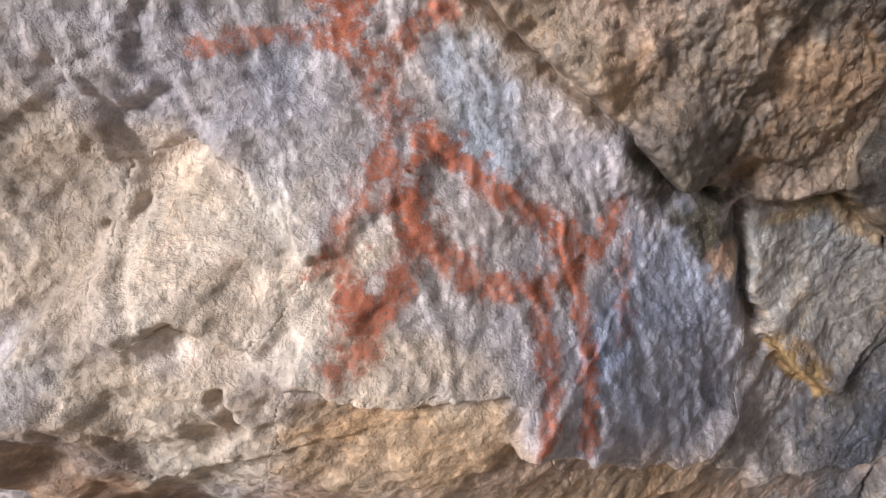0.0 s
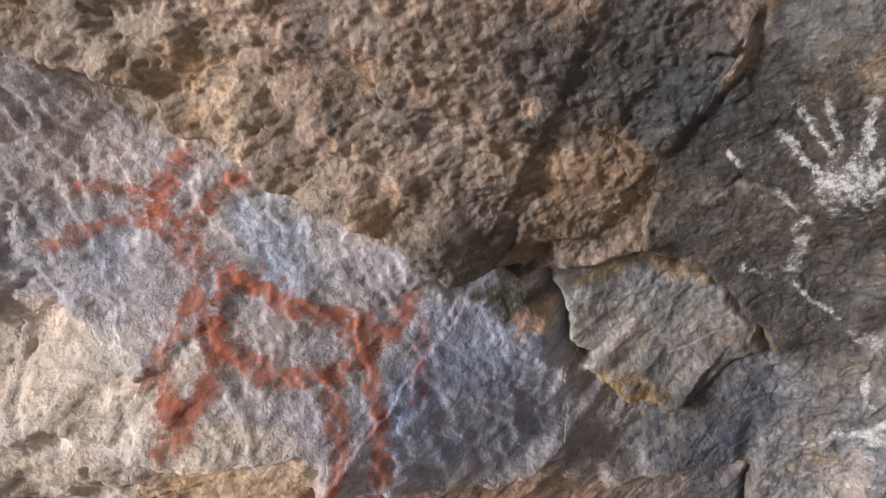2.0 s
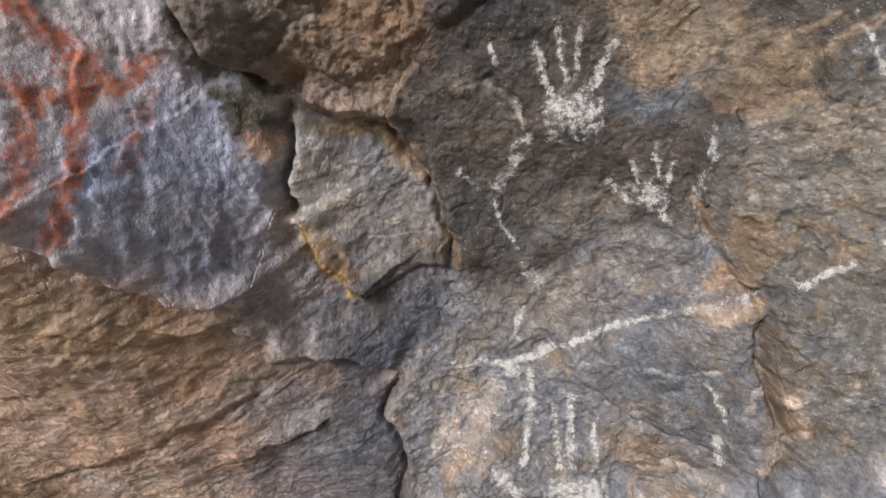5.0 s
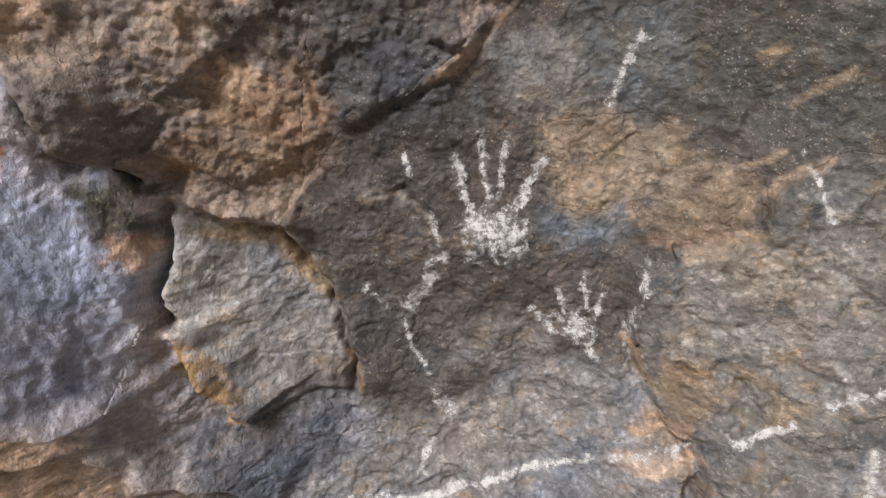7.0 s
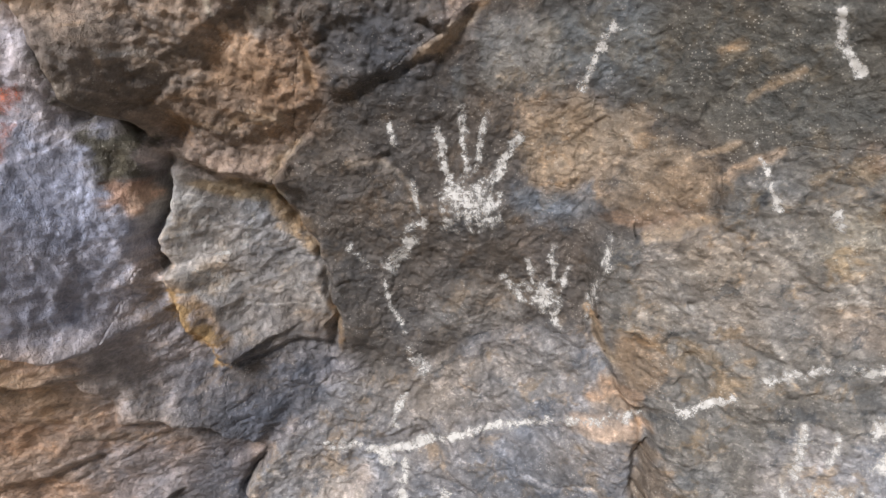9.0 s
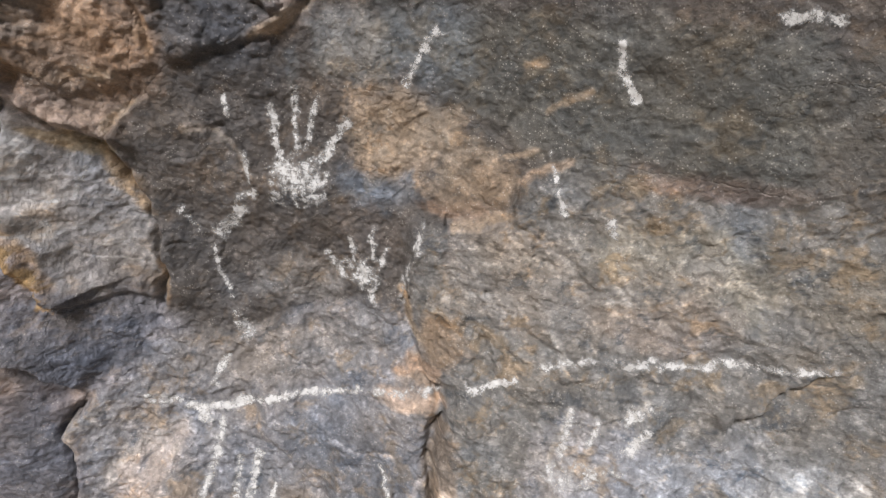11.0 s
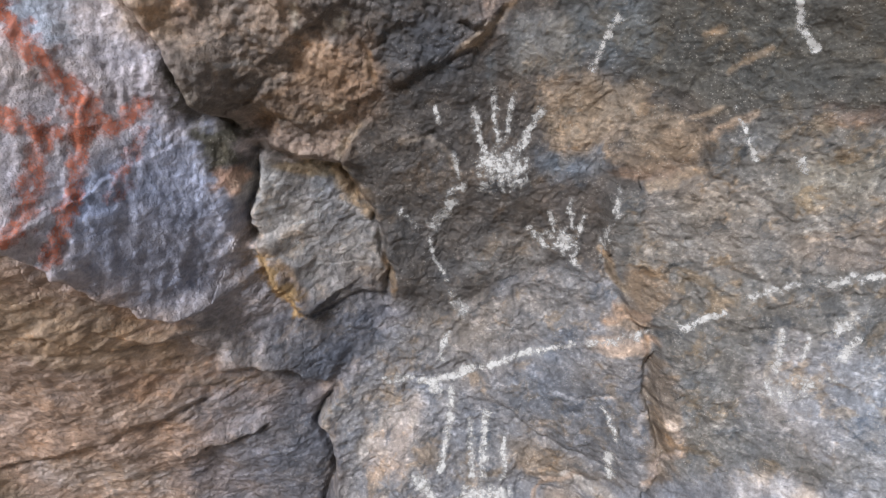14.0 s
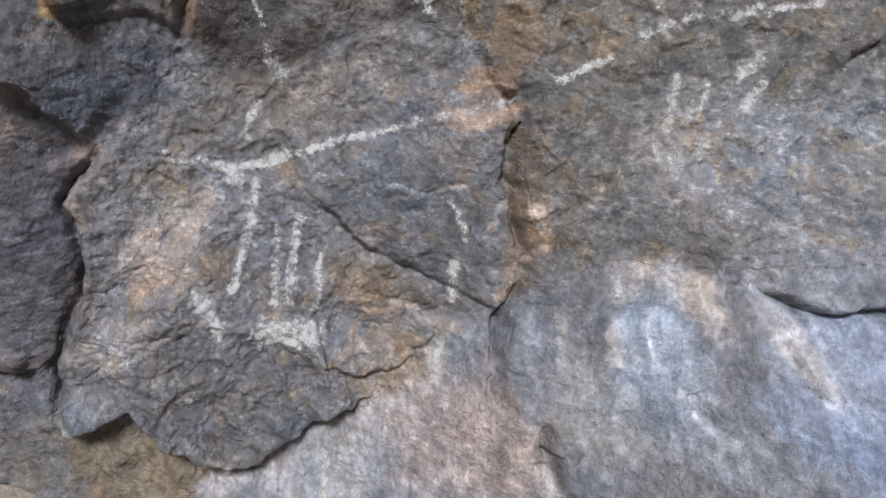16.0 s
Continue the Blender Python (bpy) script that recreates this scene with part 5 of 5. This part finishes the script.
def figure_paint(name, label, material, strokes):
    """A painting: an Empty on the rock that holds one draped mesh for each stroke."""
    first = strokes[0][0][0]
    thing = new(name)
    i, j = int((first[1] - Z0) / STEP), int((first[0] - X0) / STEP)
    thing.location = (first[0], GY[i, j], first[1])
    thing.empty_display_size = 0.02
    tagged(thing, label, "painting")
    for n, (line, half, strength) in enumerate(strokes):
        near = near_box(GX, GZ, line, 2.8 * half + 0.008)
        d = np.full(GX.shape, 9.0)
        wx, wz = warp(GX[near], GZ[near], 0.35 * half + 0.001, 0.014, 111 + n)
        wx, wz = warp(wx, wz, 0.0045, 0.045, 151)
        d[near] = along(wx, wz, line)[0] * (1 + 0.45 * grain(wx, wz, 0.011, 153))
        cover = strength * (1 - smooth(d / half, 0.2, 2.2))
        mesh = sheet_mesh("stroke", (cover > 0.12), GY - 0.0005 - 0.00012 * n, None, 0.0, cover)
        if len(mesh.polygons):
            mesh.materials.append(material)
            ob = new("stroke", mesh)
            ob.parent = thing
            ob.matrix_parent_inverse = Matrix.Translation(-thing.location)


HORN_STROKES = [
    ([(-0.158, 1.722), (-0.171, 1.711), (-0.184, 1.701), (-0.196, 1.692)], 0.0095, 1),
    ([(-0.122, 1.684), (-0.139, 1.682), (-0.152, 1.672), (-0.164, 1.659)], 0.0083, 0.95),
    ([(-0.263, 1.688), (-0.239, 1.691), (-0.219, 1.689), (-0.199, 1.687), (-0.187, 1.682)], 0.0081, 0.75),
    ([(-0.234, 1.731), (-0.216, 1.726), (-0.202, 1.713), (-0.192, 1.699)], 0.0081, 0.72),
    ([(-0.187, 1.694), (-0.183, 1.668), (-0.178, 1.651), (-0.173, 1.628), (-0.166, 1.609)], 0.0112, 0.75),
]
BODY_STROKES = [
    ([(-0.155, 1.597), (-0.145, 1.582), (-0.132, 1.566), (-0.120, 1.547), (-0.104, 1.529), (-0.089, 1.510), (-0.074, 1.491), (-0.063, 1.466), (-0.048, 1.458), (-0.037, 1.468), (-0.030, 1.488)], 0.0088, 1),
    ([(-0.153, 1.594), (-0.141, 1.580)], 0.0104, 0.9),
    ([(-0.177, 1.592), (-0.172, 1.578), (-0.163, 1.564), (-0.162, 1.547), (-0.158, 1.528)], 0.0095, 0.85),
    ([(-0.157, 1.531), (-0.153, 1.514), (-0.142, 1.496), (-0.128, 1.478), (-0.113, 1.465), (-0.098, 1.459), (-0.083, 1.453), (-0.068, 1.457)], 0.0083, 0.95),
    ([(-0.166, 1.557), (-0.181, 1.564), (-0.193, 1.563), (-0.202, 1.553), (-0.206, 1.538), (-0.206, 1.522), (-0.201, 1.506)], 0.0088, 0.85),
    ([(-0.164, 1.548), (-0.164, 1.526), (-0.172, 1.506), (-0.183, 1.494)], 0.0107, 0.88),
    ([(-0.076, 1.492), (-0.075, 1.469), (-0.070, 1.450)], 0.0073, 0.85),
]
LEG_STROKES = [
    ([(-0.181, 1.495), (-0.190, 1.487), (-0.201, 1.472), (-0.206, 1.464)], 0.0122, 1.10),
    ([(-0.201, 1.504), (-0.196, 1.492)], 0.0098, 1.00),
    ([(-0.094, 1.456), (-0.092, 1.432), (-0.092, 1.404), (-0.093, 1.373), (-0.098, 1.347)], 0.0063, 0.95),
    ([(-0.068, 1.454), (-0.068, 1.425), (-0.065, 1.394), (-0.068, 1.364), (-0.075, 1.321)], 0.0059, 1.00),
    ([(-0.029, 1.459), (-0.031, 1.427), (-0.032, 1.396), (-0.037, 1.382)], 0.0061, 0.62),
    ([(-0.221, 1.528), (-0.207, 1.526)], 0.0073, 0.60),
]
figure_paint("red_figure", "red ochre painting of a long-bodied horned figure", RED_PAINT, HORN_STROKES + BODY_STROKES + LEG_STROKES)
figure_paint("white_print", "worn white painted print on dark rock", WHITE_PAINT, [
    ([(0.419, 1.448), (0.443, 1.450)], 0.0215, 0.80),
    ([(0.373, 1.527), (0.389, 1.491), (0.404, 1.463)], 0.0044, 0.85),
    ([(0.397, 1.560), (0.405, 1.520), (0.417, 1.485)], 0.0044, 0.73),
    ([(0.426, 1.558), (0.426, 1.516), (0.429, 1.487)], 0.0039, 0.71),
    ([(0.470, 1.540), (0.460, 1.509), (0.452, 1.478)], 0.0054, 0.82),
    ([(0.409, 1.415), (0.463, 1.431)], 0.0095, 0.76),
])
figure_paint("white_print", "small chipped white painted print on dark rock", WHITE_PAINT, [
    ([(0.542, 1.346), (0.555, 1.335)], 0.0142, 0.80),
    ([(0.516, 1.391), (0.532, 1.355)], 0.0034, 0.77),
    ([(0.544, 1.407), (0.557, 1.365)], 0.0038, 0.77),
    ([(0.569, 1.388), (0.568, 1.353)], 0.0032, 0.80),
    ([(0.494, 1.351), (0.524, 1.326)], 0.0067, 0.71),
    ([(0.564, 1.322), (0.574, 1.308)], 0.0048, 0.85),
])
figure_paint("white_figure", "broken white painted figure in dashes and smears", WHITE_PAINT, [
    ([(0.318, 1.522), (0.328, 1.500)], 0.0039, 0.85),
    ([(0.356, 1.453), (0.370, 1.418)], 0.0043, 0.71),
    ([(0.363, 1.398), (0.376, 1.408)], 0.0066, 0.80),
    ([(0.365, 1.375), (0.344, 1.336)], 0.0092, 0.82),
    ([(0.340, 1.308), (0.354, 1.276), (0.365, 1.259), (0.379, 1.240)], 0.0032, 0.85),
    ([(0.391, 1.218), (0.415, 1.183)], 0.0081, 0.71),
    ([(0.400, 1.148), (0.395, 1.126)], 0.0039, 0.80),
    ([(0.318, 1.328), (0.291, 1.352)], 0.0044, 0.61),
])
figure_paint("white_dashes", "row of white painted dabs on grey rock", WHITE_PAINT, [
    ([(0.541, 1.680), (0.535, 1.654)], 0.0044, 0.82),
    ([(0.533, 1.651), (0.530, 1.627), (0.525, 1.607)], 0.0037, 0.80),
])
figure_paint("white_stroke", "short thick white painted stroke on the rock", WHITE_PAINT, [
    ([(0.714, 1.586), (0.714, 1.582)], 0.0029, 0.85),
    ([(0.720, 1.571), (0.732, 1.546), (0.753, 1.523)], 0.0032, 0.89),
])
figure_paint("white_stroke", "thick white painted stroke high on dark rock", WHITE_PAINT, [
    ([(0.730, 1.723), (0.749, 1.694), (0.771, 1.672)], 0.0038, 0.91),
])
figure_paint("white_stroke", "short white painted dab on brown rock", WHITE_PAINT, [
    ([(0.802, 1.533), (0.821, 1.510)], 0.0044, 0.80),
])
figure_paint("white_stroke", "broad smeared white stroke on dark rock", WHITE_PAINT, [
    ([(0.852, 1.787), (0.876, 1.795), (0.900, 1.799)], 0.0049, 0.85),
])
figure_paint("white_dashes", "column of white dabs beside a crack", WHITE_PAINT, [
    ([(0.601, 1.447), (0.607, 1.404)], 0.0039, 0.77),
    ([(0.606, 1.397), (0.606, 1.357), (0.612, 1.322)], 0.0040, 0.66),
])
figure_paint("white_line", "long white painted line crossing the rock", WHITE_PAINT, [
    ([(0.306, 1.043), (0.336, 1.046)], 0.0049, 0.80),
    ([(0.363, 1.052), (0.410, 1.063), (0.446, 1.083)], 0.0063, 0.94),
    ([(0.446, 1.088), (0.483, 1.107)], 0.0060, 0.95),
    ([(0.489, 1.114), (0.556, 1.149), (0.590, 1.168)], 0.0052, 0.85),
    ([(0.595, 1.174), (0.653, 1.204), (0.697, 1.229)], 0.0047, 0.66),
    ([(0.726, 1.260), (0.747, 1.277), (0.772, 1.299)], 0.0044, 0.95),
    ([(0.797, 1.334), (0.838, 1.361), (0.875, 1.378)], 0.0048, 0.73),
    ([(0.877, 1.375), (0.929, 1.398), (0.966, 1.414)], 0.0053, 0.85),
    ([(0.967, 1.421), (1.018, 1.439), (1.070, 1.461)], 0.0045, 0.82),
    ([(0.303, 1.050), (0.350, 1.054)], 0.0039, 0.80),
])
figure_paint("white_figure", "speckled white painted figure on the grey boulder", WHITE_PAINT, [
    ([(0.392, 1.140), (0.391, 1.096)], 0.0055, 0.85),
    ([(0.420, 1.049), (0.423, 0.952), (0.421, 0.897)], 0.0057, 0.85),
    ([(0.388, 0.882), (0.416, 0.841)], 0.0092, 0.92),
    ([(0.478, 0.850), (0.533, 0.862)], 0.0176, 0.94),
    ([(0.458, 0.997), (0.478, 0.893)], 0.0057, 0.81),
    ([(0.485, 1.008), (0.496, 0.897)], 0.0057, 0.85),
    ([(0.522, 0.971), (0.532, 0.898)], 0.0050, 0.81),
    ([(0.384, 1.054), (0.390, 1.043)], 0.0099, 0.97),
])
figure_paint("white_arrow", "white painted arrow-like mark on grey rock", WHITE_PAINT, [
    ([(0.657, 1.090), (0.683, 1.045)], 0.0039, 0.82),
    ([(0.679, 1.012), (0.695, 0.959)], 0.0054, 0.94),
    ([(0.696, 0.912), (0.697, 0.876)], 0.0062, 0.80),
])
figure_paint("white_print", "faint spread white painted print on grey rock", WHITE_PAINT, [
    ([(0.853, 1.205), (0.886, 1.222)], 0.0144, 0.73),
    ([(0.844, 1.295), (0.851, 1.235)], 0.0047, 0.82),
    ([(0.878, 1.297), (0.875, 1.264)], 0.0039, 0.66),
    ([(0.919, 1.337), (0.905, 1.309)], 0.0053, 0.77),
    ([(0.930, 1.307), (0.916, 1.274)], 0.0052, 0.82),
    ([(0.918, 1.253), (0.903, 1.238)], 0.0044, 0.61),
])
figure_paint("white_bars", "three short white bars near the foot of the wall", WHITE_PAINT, [
    ([(0.595, 0.702), (0.612, 0.631)], 0.0059, 0.82),
    ([(0.615, 0.712), (0.628, 0.652)], 0.0045, 0.77),
    ([(0.640, 0.704), (0.644, 0.648)], 0.0048, 0.71),
])
figure_paint("white_scratches", "thin pale scratches on the wedge stone", WHITE_PAINT, [
    ([(0.171, 1.384), (0.165, 1.339)], 0.0026, 0.77),
    ([(0.114, 1.310), (0.152, 1.293)], 0.0022, 0.61),
    ([(0.130, 1.323), (0.160, 1.333)], 0.0022, 0.61),
])


# ---- the rest of the shelter wall round the fine face, and the ground ----
def outer_wall():
    xs = np.unique(np.round(np.concatenate([np.arange(-3.0, X0, 0.06), [X0], np.linspace(X0, X1, 34), [X1], np.arange(X1 + 0.06, 4.0, 0.06)]), 4))
    zs = np.unique(np.round(np.concatenate([np.arange(-0.05, Z0, 0.06), [Z0], np.linspace(Z0, Z1, 26), [Z1], np.arange(Z1 + 0.06, 3.4, 0.06)]), 4))
    x, z = np.meshgrid(xs, zs)
    cx, cz = np.clip(x, X0, X1), np.clip(z, Z0, Z1)
    y = rock_depth(cx, cz) + 0.010 + 0.08 * rough(x, z, 0.5, 4, 71) * smooth(np.hypot(x - cx, z - cz), 0, 0.4)
    y -= 1.6 * smooth(z, Z1 + 0.1, 3.6) ** 1.5
    bm = bmesh.new()
    v = [[bm.verts.new((x[i, j], y[i, j], z[i, j])) for j in range(len(xs))] for i in range(len(zs))]
    for i in range(len(zs) - 1):
        for j in range(len(xs) - 1):
            mx, mz = (xs[j] + xs[j + 1]) / 2, (zs[i] + zs[i + 1]) / 2
            if X0 < mx < X1 and Z0 < mz < Z1:
                continue
            bm.faces.new((v[i][j], v[i][j + 1], v[i + 1][j + 1], v[i + 1][j])).smooth = True
    me = bpy.data.meshes.new("wall_rock")
    bm.to_mesh(me)
    at = me.attributes.new("tint", "FLOAT_COLOR", "POINT")
    at.data.foreach_set("color", np.tile((0.24, 0.20, 0.16, 1.0), len(me.vertices)))
    me.materials.append(ROCK)
    tagged(new("wall_rock", me), "rough brown rock wall of a shallow shelter", "rock wall", kind="structure")


outer_wall()

soil = bpy.data.materials.new("dry_soil")
soil.use_nodes = True
st = soil.node_tree
sn = st.nodes.new("ShaderNodeTexNoise")
sn.inputs["Scale"].default_value = 6.0
sn.inputs["Detail"].default_value = 8.0
sr = st.nodes.new("ShaderNodeValToRGB")
sr.color_ramp.elements[0].color, sr.color_ramp.elements[1].color = (0.20, 0.15, 0.10, 1), (0.40, 0.33, 0.25, 1)
st.links.new(sn.outputs[0], sr.inputs[0])
st.links.new(sr.outputs[0], st.nodes["Principled BSDF"].inputs["Base Color"])
st.nodes["Principled BSDF"].inputs["Roughness"].default_value = 0.95
gm = bpy.data.meshes.new("ground")
gb = bmesh.new()
bmesh.ops.create_grid(gb, x_segments=60, y_segments=60, size=60)
for v in gb.verts:
    v.co.z = 0.04 * noise.noise(v.co * 0.4)
gb.to_mesh(gm)
gm.materials.append(soil)
tagged(new("ground", gm), "dry sandy soil in front of the rock", "ground", kind="structure")
